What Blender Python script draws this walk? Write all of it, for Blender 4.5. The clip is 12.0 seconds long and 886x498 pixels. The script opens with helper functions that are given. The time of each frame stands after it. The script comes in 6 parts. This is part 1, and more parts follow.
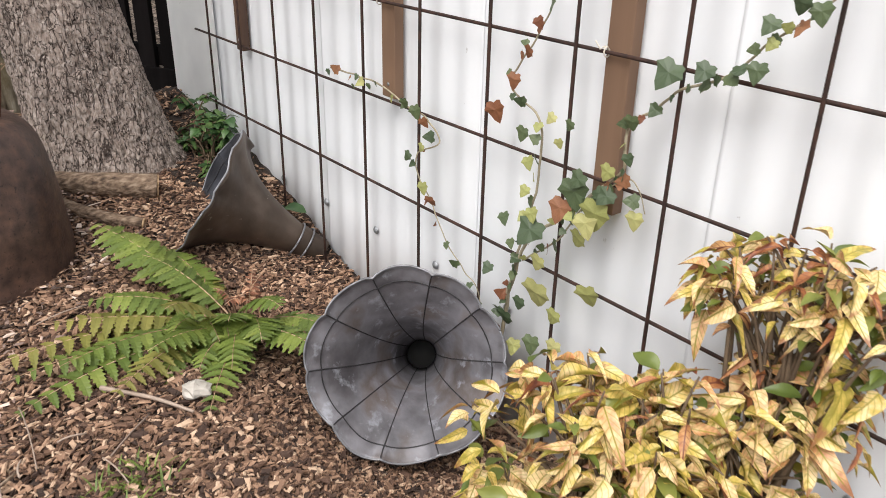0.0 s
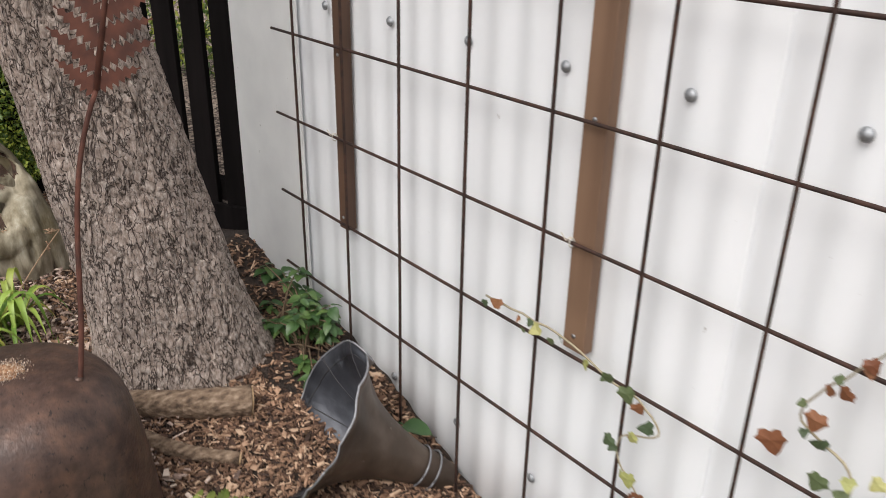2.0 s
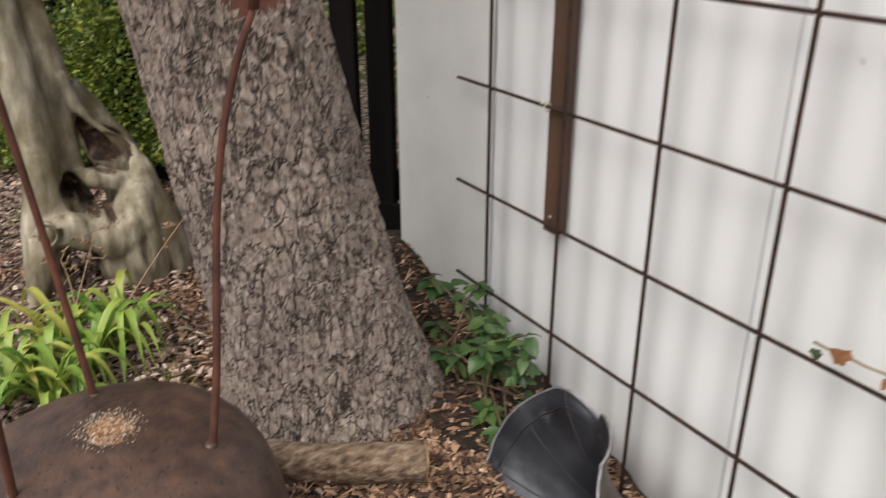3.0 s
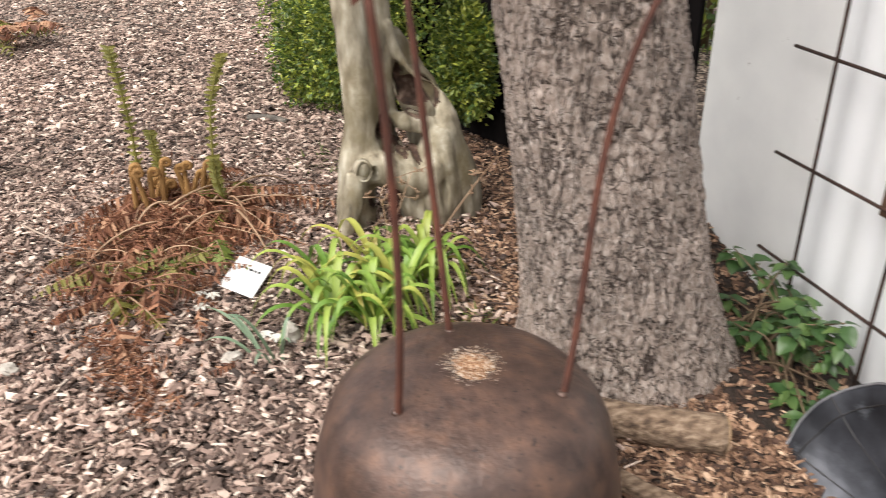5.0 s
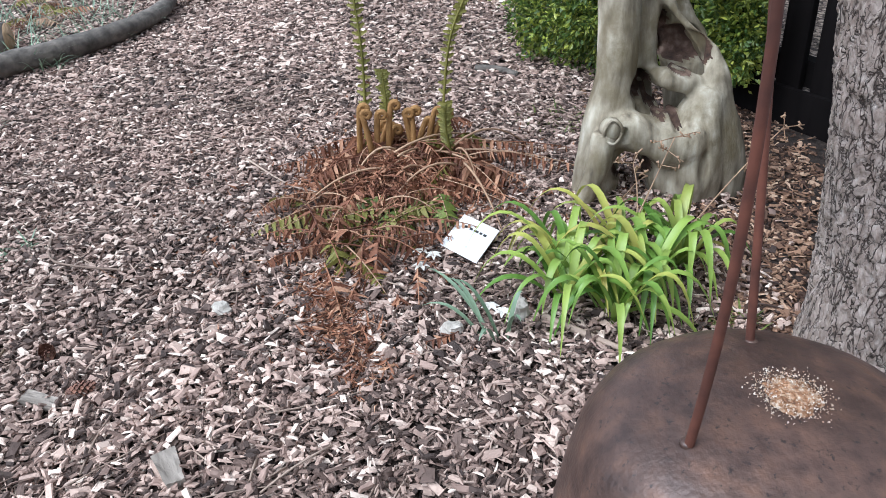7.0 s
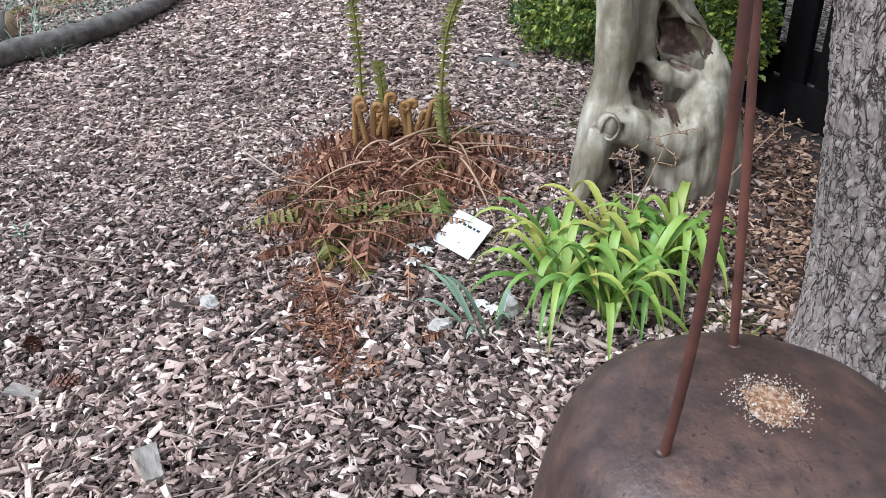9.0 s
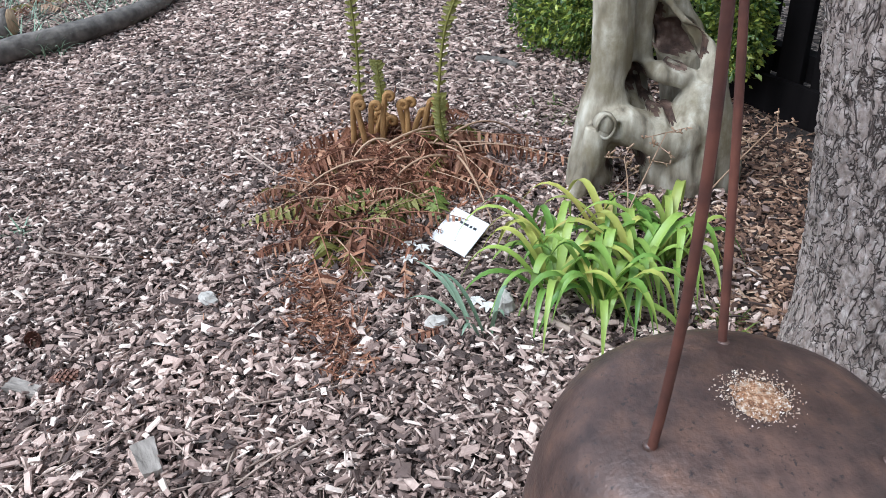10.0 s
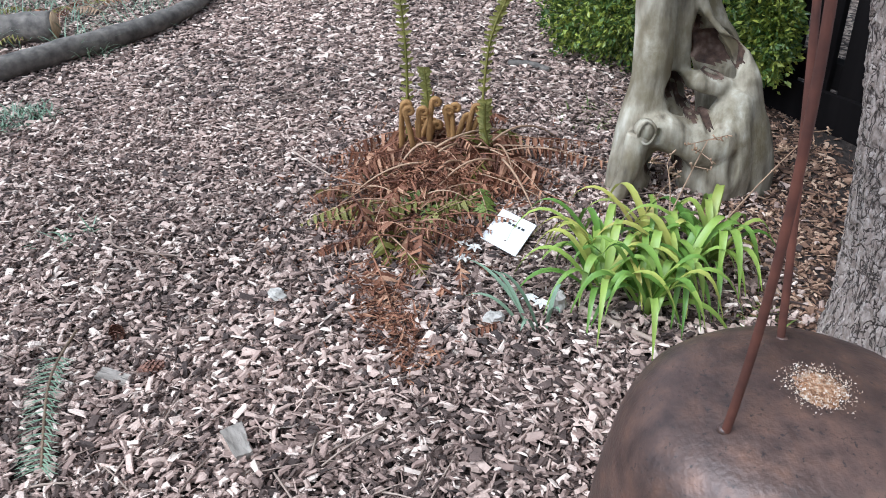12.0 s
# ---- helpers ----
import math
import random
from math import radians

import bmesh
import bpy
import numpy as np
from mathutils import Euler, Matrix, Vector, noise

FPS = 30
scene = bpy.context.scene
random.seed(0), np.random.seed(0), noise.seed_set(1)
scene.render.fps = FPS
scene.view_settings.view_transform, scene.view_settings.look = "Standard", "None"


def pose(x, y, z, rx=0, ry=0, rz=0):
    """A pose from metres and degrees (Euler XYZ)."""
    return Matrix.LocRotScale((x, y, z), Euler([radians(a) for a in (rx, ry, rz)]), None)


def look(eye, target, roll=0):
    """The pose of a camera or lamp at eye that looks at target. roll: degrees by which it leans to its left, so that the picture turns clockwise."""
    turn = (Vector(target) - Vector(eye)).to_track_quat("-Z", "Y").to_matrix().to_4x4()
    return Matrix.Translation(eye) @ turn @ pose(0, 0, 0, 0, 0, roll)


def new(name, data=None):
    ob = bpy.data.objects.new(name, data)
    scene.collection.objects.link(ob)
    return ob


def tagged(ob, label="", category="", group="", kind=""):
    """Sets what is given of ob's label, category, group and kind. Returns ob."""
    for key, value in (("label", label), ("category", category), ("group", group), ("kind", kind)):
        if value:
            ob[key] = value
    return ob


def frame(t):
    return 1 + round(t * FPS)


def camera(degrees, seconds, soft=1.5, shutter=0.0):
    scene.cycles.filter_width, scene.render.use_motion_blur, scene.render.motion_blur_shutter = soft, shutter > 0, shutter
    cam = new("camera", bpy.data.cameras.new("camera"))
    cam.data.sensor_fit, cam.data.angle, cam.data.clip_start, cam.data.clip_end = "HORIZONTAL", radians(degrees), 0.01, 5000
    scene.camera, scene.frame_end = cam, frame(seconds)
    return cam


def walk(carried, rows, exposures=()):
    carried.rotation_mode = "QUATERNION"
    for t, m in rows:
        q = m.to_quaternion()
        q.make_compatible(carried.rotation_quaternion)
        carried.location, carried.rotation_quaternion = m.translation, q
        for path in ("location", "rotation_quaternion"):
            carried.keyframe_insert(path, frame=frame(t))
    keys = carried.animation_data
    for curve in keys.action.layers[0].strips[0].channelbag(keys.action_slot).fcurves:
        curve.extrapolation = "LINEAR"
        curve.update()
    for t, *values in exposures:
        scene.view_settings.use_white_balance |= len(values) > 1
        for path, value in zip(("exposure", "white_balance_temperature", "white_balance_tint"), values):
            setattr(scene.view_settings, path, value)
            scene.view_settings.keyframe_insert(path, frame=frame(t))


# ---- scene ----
cam = camera(57.7, 12.0, soft=0.75, shutter=0.25)
PATH = [
    (0, (2.574, -1.048, 0.801), (1.171, 0.092, -0.054), 1.2),
    (0.5, (2.46, -0.987, 0.792), (1.059, 0.157, -0.061), 1.2),
    (1, (2.447, -1.024, 0.995), (1.046, 0.13, 0.155), 1.1),
    (1.5, (2.261, -1.079, 1.113), (0.853, 0.073, 0.281), 1.0),
    (2, (1.92, -0.991, 1.094), (0.517, 0.163, 0.257), 1.1),
    (2.5, (1.597, -0.959, 1.047), (0.151, 0.143, 0.214), 0.8),
    (3, (1.402, -0.908, 0.891), (-0.137, 0.063, 0.06), -0.2),
    (3.2, (1.368, -0.895, 0.82), (-0.242, -0.055, -0.02), -0.6),
    (4.8, (1.377, -1.01, 0.896), (-0.312, -0.495, -0.044), -1.3),
    (5, (1.341, -1.097, 0.931), (-0.354, -0.609, -0.013), -1.4),
    (5.5, (1.18, -1.205, 0.86), (-0.553, -0.87, -0.081), -2.1),
    (6, (1.115, -1.173, 0.822), (-0.626, -1.05, -0.154), -2.6),
    (6.5, (1.133, -1.172, 0.863), (-0.605, -1.109, -0.126), -2.3),
    (7, (1.123, -1.169, 0.824), (-0.611, -1.14, -0.174), -2.3),
    (9, (1.105, -1.133, 0.822), (-0.618, -1.131, -0.194), -2.1),
    (9.5, (1.108, -1.128, 0.829), (-0.613, -1.125, -0.19), -2.1),
    (10, (1.116, -1.125, 0.827), (-0.604, -1.125, -0.193), -2.0),
    (10.5, (1.113, -1.11, 0.825), (-0.606, -1.109, -0.196), -2.0),
    (11, (1.116, -1.117, 0.831), (-0.602, -1.117, -0.192), -1.9),
    (11.5, (1.137, -1.162, 0.829), (-0.58, -1.161, -0.196), -1.8),
    (12, (1.188, -1.221, 0.884), (-0.526, -1.232, -0.146), -1.9),
]
walk(cam, [(t, look(eye, target, roll)) for t, eye, target, roll in PATH],
     [(0, 0.74, 6400, 10), (1.5, 0.68, 6450, 10), (2.5, 0.48, 6500, 10), (3.2, 0.45, 6750, 10), (4.8, 1.05, 6600, 10), (5.5, 1.05, 6650, 10), (6.1, 0.92, 5500, 8), (12, 0.9, 5300, 7)])


# ---- light ----
world = bpy.data.worlds.new("sky")
scene.world = world
world.use_nodes = True
wt = world.node_tree
sky = wt.nodes.new("ShaderNodeTexSky")
sky.sky_type = "NISHITA"
sky.sun_disc = False
sky.sun_elevation, sky.sun_rotation = radians(52), radians(150)
sky.dust_density, sky.air_density = 4.0, 1.0
soft_sky = wt.nodes.new("ShaderNodeHueSaturation")
soft_sky.inputs["Saturation"].default_value = 0.25
wt.links.new(sky.outputs[0], soft_sky.inputs["Color"])
wt.links.new(soft_sky.outputs[0], wt.nodes["Background"].inputs[0])
wt.nodes["Background"].inputs[1].default_value = 0.115
sun = new("sun", bpy.data.lights.new("sun", "SUN"))
sun.data.energy, sun.data.angle, sun.data.color = 1.75, radians(50), (1.0, 0.96, 0.9)
sun.matrix_world = look((1.2, -2.4, 5.0), (0, 0, 0))


# ---- materials ----
def rgb(c):
    return (*c, 1.0)


def mat(name, cols, scale=25, stretch=(1, 1, 1), rough=0.8, bump=0.3, bscale=120, metal=0.0, vary=0.0, big=0.15, big_scale=2.5, spots=None, detail=6, dist=0.003, spec=0.5, trans=0.0, veins=None):
    m = bpy.data.materials.new(name)
    m.use_nodes = True
    nt = m.node_tree
    n, L = nt.nodes, nt.links
    b = n["Principled BSDF"]
    tc = n.new("ShaderNodeTexCoord")
    mp = n.new("ShaderNodeMapping")
    mp.inputs["Scale"].default_value = stretch
    L.new(tc.outputs["Object"], mp.inputs["Vector"])
    no = n.new("ShaderNodeTexNoise")
    no.inputs["Scale"].default_value, no.inputs["Detail"].default_value = scale, detail
    L.new(mp.outputs[0], no.inputs["Vector"])
    ra = n.new("ShaderNodeValToRGB")
    while len(ra.color_ramp.elements) < len(cols):
        ra.color_ramp.elements.new(0.5)
    for e, (p, c) in zip(ra.color_ramp.elements, cols):
        e.position, e.color = p, rgb(c)
    fac = no.outputs["Fac"]
    if vary:
        oi, ge = n.new("ShaderNodeObjectInfo"), n.new("ShaderNodeNewGeometry")
        ad = n.new("ShaderNodeMath")
        L.new(oi.outputs["Random"], ad.inputs[0])
        L.new(ge.outputs["Random Per Island"], ad.inputs[1])
        fr = n.new("ShaderNodeMath")
        fr.operation = "FRACT"
        L.new(ad.outputs[0], fr.inputs[0])
        mx = n.new("ShaderNodeMix")
        mx.inputs[0].default_value = vary
        L.new(fac, mx.inputs[2])
        L.new(fr.outputs[0], mx.inputs[3])
        fac = mx.outputs[0]
    L.new(fac, ra.inputs[0])
    col = ra.outputs[0]
    if big:
        nb = n.new("ShaderNodeTexNoise")
        nb.inputs["Scale"].default_value, nb.inputs["Detail"].default_value = big_scale, 4
        L.new(tc.outputs["Object"], nb.inputs["Vector"])
        mr = n.new("ShaderNodeMapRange")
        mr.inputs[1].default_value, mr.inputs[2].default_value = 0.3, 0.7
        mr.inputs[3].default_value, mr.inputs[4].default_value = 1 - big, 1 + big
        L.new(nb.outputs["Fac"], mr.inputs[0])
        hs = n.new("ShaderNodeHueSaturation")
        L.new(mr.outputs[0], hs.inputs["Value"])
        L.new(col, hs.inputs["Color"])
        col = hs.outputs[0]
    if spots:
        s_scale, s_lo, s_hi, s_col = spots
        ns = n.new("ShaderNodeTexNoise")
        ns.inputs["Scale"].default_value, ns.inputs["Detail"].default_value, ns.inputs["Roughness"].default_value = s_scale, 8, 0.65
        L.new(tc.outputs["Object"], ns.inputs["Vector"])
        ms = n.new("ShaderNodeMapRange")
        ms.inputs[1].default_value, ms.inputs[2].default_value = s_lo, s_hi
        L.new(ns.outputs["Fac"], ms.inputs[0])
        mc = n.new("ShaderNodeMix")
        mc.data_type = "RGBA"
        L.new(ms.outputs[0], mc.inputs[0])
        L.new(col, mc.inputs[6])
        mc.inputs[7].default_value = rgb(s_col)
        col = mc.outputs[2]
    if veins:
        sx, ab, ma, si = n.new("ShaderNodeSeparateXYZ"), n.new("ShaderNodeMath"), n.new("ShaderNodeMath"), n.new("ShaderNodeMath")
        L.new(tc.outputs["Object"], sx.inputs[0])
        ab.operation, ma.operation, si.operation = "ABSOLUTE", "MULTIPLY_ADD", "SINE"
        L.new(sx.outputs["Y"], ab.inputs[0])
        L.new(ab.outputs[0], ma.inputs[0])
        ma.inputs[1].default_value = -1.1
        L.new(sx.outputs["X"], ma.inputs[2])
        fq = n.new("ShaderNodeMath")
        fq.operation = "MULTIPLY"
        fq.inputs[1].default_value = 700
        L.new(ma.outputs[0], fq.inputs[0])
        L.new(fq.outputs[0], si.inputs[0])
        rib, mid, mxm = n.new("ShaderNodeMapRange"), n.new("ShaderNodeMapRange"), n.new("ShaderNodeMath")
        rib.inputs[1].default_value, rib.inputs[2].default_value, rib.inputs[4].default_value = 0.55, 0.95, 0.55
        L.new(si.outputs[0], rib.inputs[0])
        mid.inputs[1].default_value, mid.inputs[2].default_value = 0.0016, 0.0006
        L.new(ab.outputs[0], mid.inputs[0])
        mxm.operation = "MAXIMUM"
        L.new(rib.outputs[0], mxm.inputs[0])
        L.new(mid.outputs[0], mxm.inputs[1])
        mv = n.new("ShaderNodeMix")
        mv.data_type = "RGBA"
        L.new(mxm.outputs[0], mv.inputs[0])
        L.new(col, mv.inputs[6])
        mv.inputs[7].default_value = rgb(veins)
        col = mv.outputs[2]
    L.new(col, b.inputs["Base Color"])
    b.inputs["Roughness"].default_value, b.inputs["Metallic"].default_value = rough, metal
    b.inputs["Specular IOR Level"].default_value = spec
    if bump:
        n2 = n.new("ShaderNodeTexNoise")
        n2.inputs["Scale"].default_value, n2.inputs["Detail"].default_value = bscale, 5
        L.new(mp.outputs[0], n2.inputs["Vector"])
        bp = n.new("ShaderNodeBump")
        bp.inputs["Strength"].default_value, bp.inputs["Distance"].default_value = bump, dist
        L.new(n2.outputs["Fac"], bp.inputs["Height"])
        L.new(bp.outputs[0], b.inputs["Normal"])
    if trans:
        tr, ms2 = n.new("ShaderNodeBsdfTranslucent"), n.new("ShaderNodeMixShader")
        L.new(col, tr.inputs["Color"])
        ms2.inputs[0].default_value = trans
        L.new(b.outputs[0], ms2.inputs[1])
        L.new(tr.outputs[0], ms2.inputs[2])
        L.new(ms2.outputs[0], n["Material Output"].inputs["Surface"])
    return m


M_SOIL = mat("soil", [(0.3, (0.012, 0.008, 0.006)), (0.7, (0.045, 0.029, 0.021))], scale=40, rough=0.95, bump=0.9, bscale=150, dist=0.01)
M_CHIP = mat("bark_chips", [(0.02, (0.020, 0.013, 0.011)), (0.20, (0.080, 0.053, 0.043)), (0.48, (0.275, 0.188, 0.153)), (0.78, (0.50, 0.37, 0.305)), (0.98, (0.88, 0.75, 0.64))],
             scale=60, rough=0.85, bump=0.5, bscale=200, vary=0.85, big=0.22, big_scale=1.3)
M_CHIP2 = mat("reddish_mulch", [(0.02, (0.016, 0.009, 0.006)), (0.25, (0.066, 0.034, 0.022)), (0.5, (0.17, 0.094, 0.058)), (0.78, (0.34, 0.205, 0.13)), (0.97, (0.66, 0.48, 0.34))],
              scale=60, rough=0.85, bump=0.5, bscale=200, vary=0.85, big=0.22, big_scale=1.3)


def mulch_ground_material():
    """Ground strewn with bark chips, for where the loose chips thin out."""
    m = mat("strewn_mulch", [(0.3, (0.02, 0.014, 0.011)), (0.7, (0.06, 0.04, 0.03))], scale=40, rough=0.95, bump=0)
    n, L = m.node_tree.nodes, m.node_tree.links
    b = n["Principled BSDF"]
    tc, wob, sc, add = n.new("ShaderNodeTexCoord"), n.new("ShaderNodeTexNoise"), n.new("ShaderNodeVectorMath"), n.new("ShaderNodeVectorMath")
    wob.inputs["Scale"].default_value = 30
    sc.operation = "SCALE"
    sc.inputs["Scale"].default_value = 0.03
    cell = n.new("ShaderNodeTexVoronoi")
    cell.inputs["Scale"].default_value = 75
    L.new(tc.outputs["Object"], wob.inputs["Vector"])
    L.new(wob.outputs["Color"], sc.inputs[0])
    L.new(tc.outputs["Object"], add.inputs[0])
    L.new(sc.outputs[0], add.inputs[1])
    L.new(add.outputs[0], cell.inputs["Vector"])
    sep, ra = n.new("ShaderNodeSeparateColor"), n.new("ShaderNodeValToRGB")
    L.new(cell.outputs["Color"], sep.inputs[0])
    L.new(sep.outputs[0], ra.inputs[0])
    for k, (p, c) in enumerate(((0.1, (0.022, 0.015, 0.012)), (0.5, (0.12, 0.085, 0.068)), (0.95, (0.46, 0.36, 0.29)))):
        e = ra.color_ramp.elements[k] if k < 2 else ra.color_ramp.elements.new(p)
        e.position, e.color = p, rgb(c)
    L.new(ra.outputs[0], b.inputs["Base Color"])
    bp = n.new("ShaderNodeBump")
    bp.inputs["Strength"].default_value, bp.inputs["Distance"].default_value = 1.0, 0.01
    L.new(cell.outputs["Distance"], bp.inputs["Height"])
    bp.invert = True
    L.new(bp.outputs[0], b.inputs["Normal"])
    return m


M_STREWN = mulch_ground_material()
M_WHITE = mat("white_paint", [(0.3, (0.74, 0.75, 0.77)), (0.7, (0.82, 0.83, 0.85))], scale=6, stretch=(1, 1, 0.25), rough=0.42, bump=0.05, bscale=60, big=0.03, big_scale=1.5,
              spots=(22.0, 0.69, 0.74, (0.40, 0.38, 0.36)))
M_FLASH = mat("worn_white_paint", [(0.3, (0.66, 0.66, 0.66)), (0.7, (0.76, 0.76, 0.75))], scale=8, rough=0.55, bump=0.15, bscale=40, big=0.05,
              spots=(16.0, 0.68, 0.72, (0.25, 0.23, 0.21)))
M_REBAR = mat("rusty_bar", [(0.3, (0.014, 0.007, 0.005)), (0.7, (0.050, 0.019, 0.011))], scale=60, rough=0.8, bump=0.5, bscale=300, dist=0.001, big=0.3, big_scale=6)
M_RUST = mat("rusted_iron", [(0.28, (0.050, 0.031, 0.026)), (0.5, (0.086, 0.052, 0.041)), (0.72, (0.135, 0.076, 0.053))], scale=38, detail=10, rough=0.42, bump=0.45, bscale=150, dist=0.0025, metal=0.25, big=0.28, big_scale=9,
             spots=(110, 0.585, 0.66, (0.034, 0.024, 0.022)))
M_RUSTLEAF = mat("rusted_plate", [(0.3, (0.050, 0.016, 0.010)), (0.7, (0.115, 0.038, 0.022))], scale=30, rough=0.8, bump=0.4, bscale=200, dist=0.001, big=0.2, big_scale=8)
M_ORANGE = mat("orange_rust_crust", [(0.3, (0.10, 0.045, 0.024)), (0.5, (0.30, 0.15, 0.075)), (0.62, (0.46, 0.31, 0.20)), (0.74, (0.62, 0.55, 0.46))], scale=150, detail=9, rough=0.95, bump=1.0, bscale=260, dist=0.004, big=0.2, big_scale=40)
M_SCALE = mat("pale_rust_scale", [(0.1, (0.22, 0.12, 0.07)), (0.5, (0.42, 0.33, 0.25)), (0.9, (0.62, 0.57, 0.50))], scale=150, rough=0.9, bump=0.4, vary=0.7)
M_LEAD = mat("nail_lead", [(0.3, (0.22, 0.23, 0.24)), (0.7, (0.42, 0.43, 0.45))], scale=200, rough=0.5, metal=0.7, bump=0.3, bscale=400, dist=0.001)
M_BATTEN = mat("brown_stained_timber", [(0.3, (0.125, 0.070, 0.042)), (0.7, (0.20, 0.118, 0.072))], scale=18, stretch=(1, 1, 0.06), rough=0.7, bump=0.4, bscale=60, dist=0.002, big=0.15, big_scale=4)
M_BATTEN2 = mat("dark_timber", [(0.3, (0.045, 0.022, 0.013)), (0.7, (0.11, 0.058, 0.034))], scale=18, stretch=(1, 1, 0.06), rough=0.7, bump=0.4, bscale=60, dist=0.002, big=0.2, big_scale=6)
M_TWINE = mat("pale_wire", [(0.3, (0.5, 0.45, 0.38)), (0.7, (0.65, 0.6, 0.52))], scale=200, rough=0.6, bump=0)
M_HORN = mat("tarnished_tin", [(0.28, (0.042, 0.038, 0.043)), (0.42, (0.105, 0.098, 0.106)), (0.54, (0.180, 0.174, 0.190)), (0.63, (0.140, 0.116, 0.108)), (0.78, (0.26, 0.26, 0.29))], scale=9, detail=10, rough=0.5, metal=0.3, bump=0.5, bscale=26, dist=0.006, big=0.4, big_scale=7,
             spots=(26, 0.57, 0.68, (0.29, 0.295, 0.325)))
M_SOLDER = mat("dark_solder_line", [(0.3, (0.016, 0.015, 0.016)), (0.7, (0.05, 0.047, 0.05))], scale=60, rough=0.55, metal=0.3, bump=0.2)
# near-black colour that paints the shade deep in a horn's throat
M_THROAT = mat("throat_shade", [(0.3, (0.006, 0.006, 0.006)), (0.7, (0.014, 0.013, 0.012))], scale=30, rough=0.95, bump=0)
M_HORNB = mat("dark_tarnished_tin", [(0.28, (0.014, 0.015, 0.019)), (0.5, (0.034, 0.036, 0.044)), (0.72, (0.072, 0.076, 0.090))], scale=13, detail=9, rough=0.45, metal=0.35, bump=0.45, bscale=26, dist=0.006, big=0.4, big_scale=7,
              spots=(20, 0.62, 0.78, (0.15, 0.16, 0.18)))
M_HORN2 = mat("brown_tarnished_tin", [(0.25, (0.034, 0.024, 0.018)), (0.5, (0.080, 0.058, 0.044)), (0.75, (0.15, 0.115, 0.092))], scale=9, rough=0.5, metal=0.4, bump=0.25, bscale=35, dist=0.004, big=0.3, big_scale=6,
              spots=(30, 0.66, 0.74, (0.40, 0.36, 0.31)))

M_RIM = mat("rim_tin", [(0.3, (0.13, 0.13, 0.14)), (0.7, (0.30, 0.30, 0.32))], scale=40, rough=0.45, metal=0.4, bump=0.2)
def bark_material():
    """Flaky grey-brown scales: pale worn faces, clefts painted dark as shade, and fine crumbling grain."""
    m = mat("tree_bark", [(0.28, (0.30, 0.225, 0.186)), (0.46, (0.46, 0.366, 0.313)), (0.58, (0.55, 0.452, 0.396)), (0.74, (0.74, 0.65, 0.59))], scale=110, stretch=(1, 1, 0.6), detail=11, rough=0.92, bump=0, big=0.16, big_scale=6)
    n, L = m.node_tree.nodes, m.node_tree.links
    b = n["Principled BSDF"]
    col = b.inputs["Base Color"].links[0].from_socket
    tc, mp = n.new("ShaderNodeTexCoord"), n.new("ShaderNodeMapping")
    mp.inputs["Scale"].default_value = (1, 1, 0.42)
    L.new(tc.outputs["Object"], mp.inputs["Vector"])
    def tex(vec, scale, detail, rough_, distort):
        t = n.new("ShaderNodeTexNoise")
        for key, val in (("Scale", scale), ("Detail", detail), ("Roughness", rough_), ("Distortion", distort)):
            t.inputs[key].default_value = val
        L.new(vec, t.inputs["Vector"])
        return t

    def ramp(fac, lo, hi, a=0.0, c=1.0):
        r = n.new("ShaderNodeMapRange")
        r.inputs[1].default_value, r.inputs[2].default_value, r.inputs[3].default_value, r.inputs[4].default_value = lo, hi, a, c
        L.new(fac, r.inputs[0])
        return r.outputs[0]

    def calc(op, a, c):
        q = n.new("ShaderNodeMath")
        q.operation = op
        for at, val in enumerate((a, c)):
            if isinstance(val, (int, float)):
                q.inputs[at].default_value = val
            else:
                L.new(val, q.inputs[at])
        return q.outputs[0]

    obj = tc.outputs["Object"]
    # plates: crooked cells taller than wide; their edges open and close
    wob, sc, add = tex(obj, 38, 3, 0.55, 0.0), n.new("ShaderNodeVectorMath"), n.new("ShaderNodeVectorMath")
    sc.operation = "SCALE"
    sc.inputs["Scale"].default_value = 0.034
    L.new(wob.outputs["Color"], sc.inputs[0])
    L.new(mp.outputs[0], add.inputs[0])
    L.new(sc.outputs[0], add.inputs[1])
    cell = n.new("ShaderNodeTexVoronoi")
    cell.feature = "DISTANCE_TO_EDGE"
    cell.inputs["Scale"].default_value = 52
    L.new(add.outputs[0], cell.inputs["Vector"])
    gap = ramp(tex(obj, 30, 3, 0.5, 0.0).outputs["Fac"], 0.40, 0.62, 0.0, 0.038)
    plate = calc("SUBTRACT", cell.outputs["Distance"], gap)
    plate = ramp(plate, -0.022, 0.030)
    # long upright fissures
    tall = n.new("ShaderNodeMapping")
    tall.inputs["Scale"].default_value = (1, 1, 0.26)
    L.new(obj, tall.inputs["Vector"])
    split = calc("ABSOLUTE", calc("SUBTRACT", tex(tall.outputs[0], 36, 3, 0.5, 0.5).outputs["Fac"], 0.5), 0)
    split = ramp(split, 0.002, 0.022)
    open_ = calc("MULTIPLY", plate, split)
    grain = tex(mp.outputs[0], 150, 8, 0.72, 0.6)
    # crack shade painted in dark brown; the mesh is too coarse to hold it
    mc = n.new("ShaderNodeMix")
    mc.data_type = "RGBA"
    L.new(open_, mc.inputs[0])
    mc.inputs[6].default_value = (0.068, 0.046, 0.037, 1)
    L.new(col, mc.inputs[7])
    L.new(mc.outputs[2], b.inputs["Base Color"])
    height = calc("ADD", open_, calc("MULTIPLY", grain.outputs["Fac"], 1.5))
    bp = n.new("ShaderNodeBump")
    bp.inputs["Strength"].default_value, bp.inputs["Distance"].default_value = 1.0, 0.008
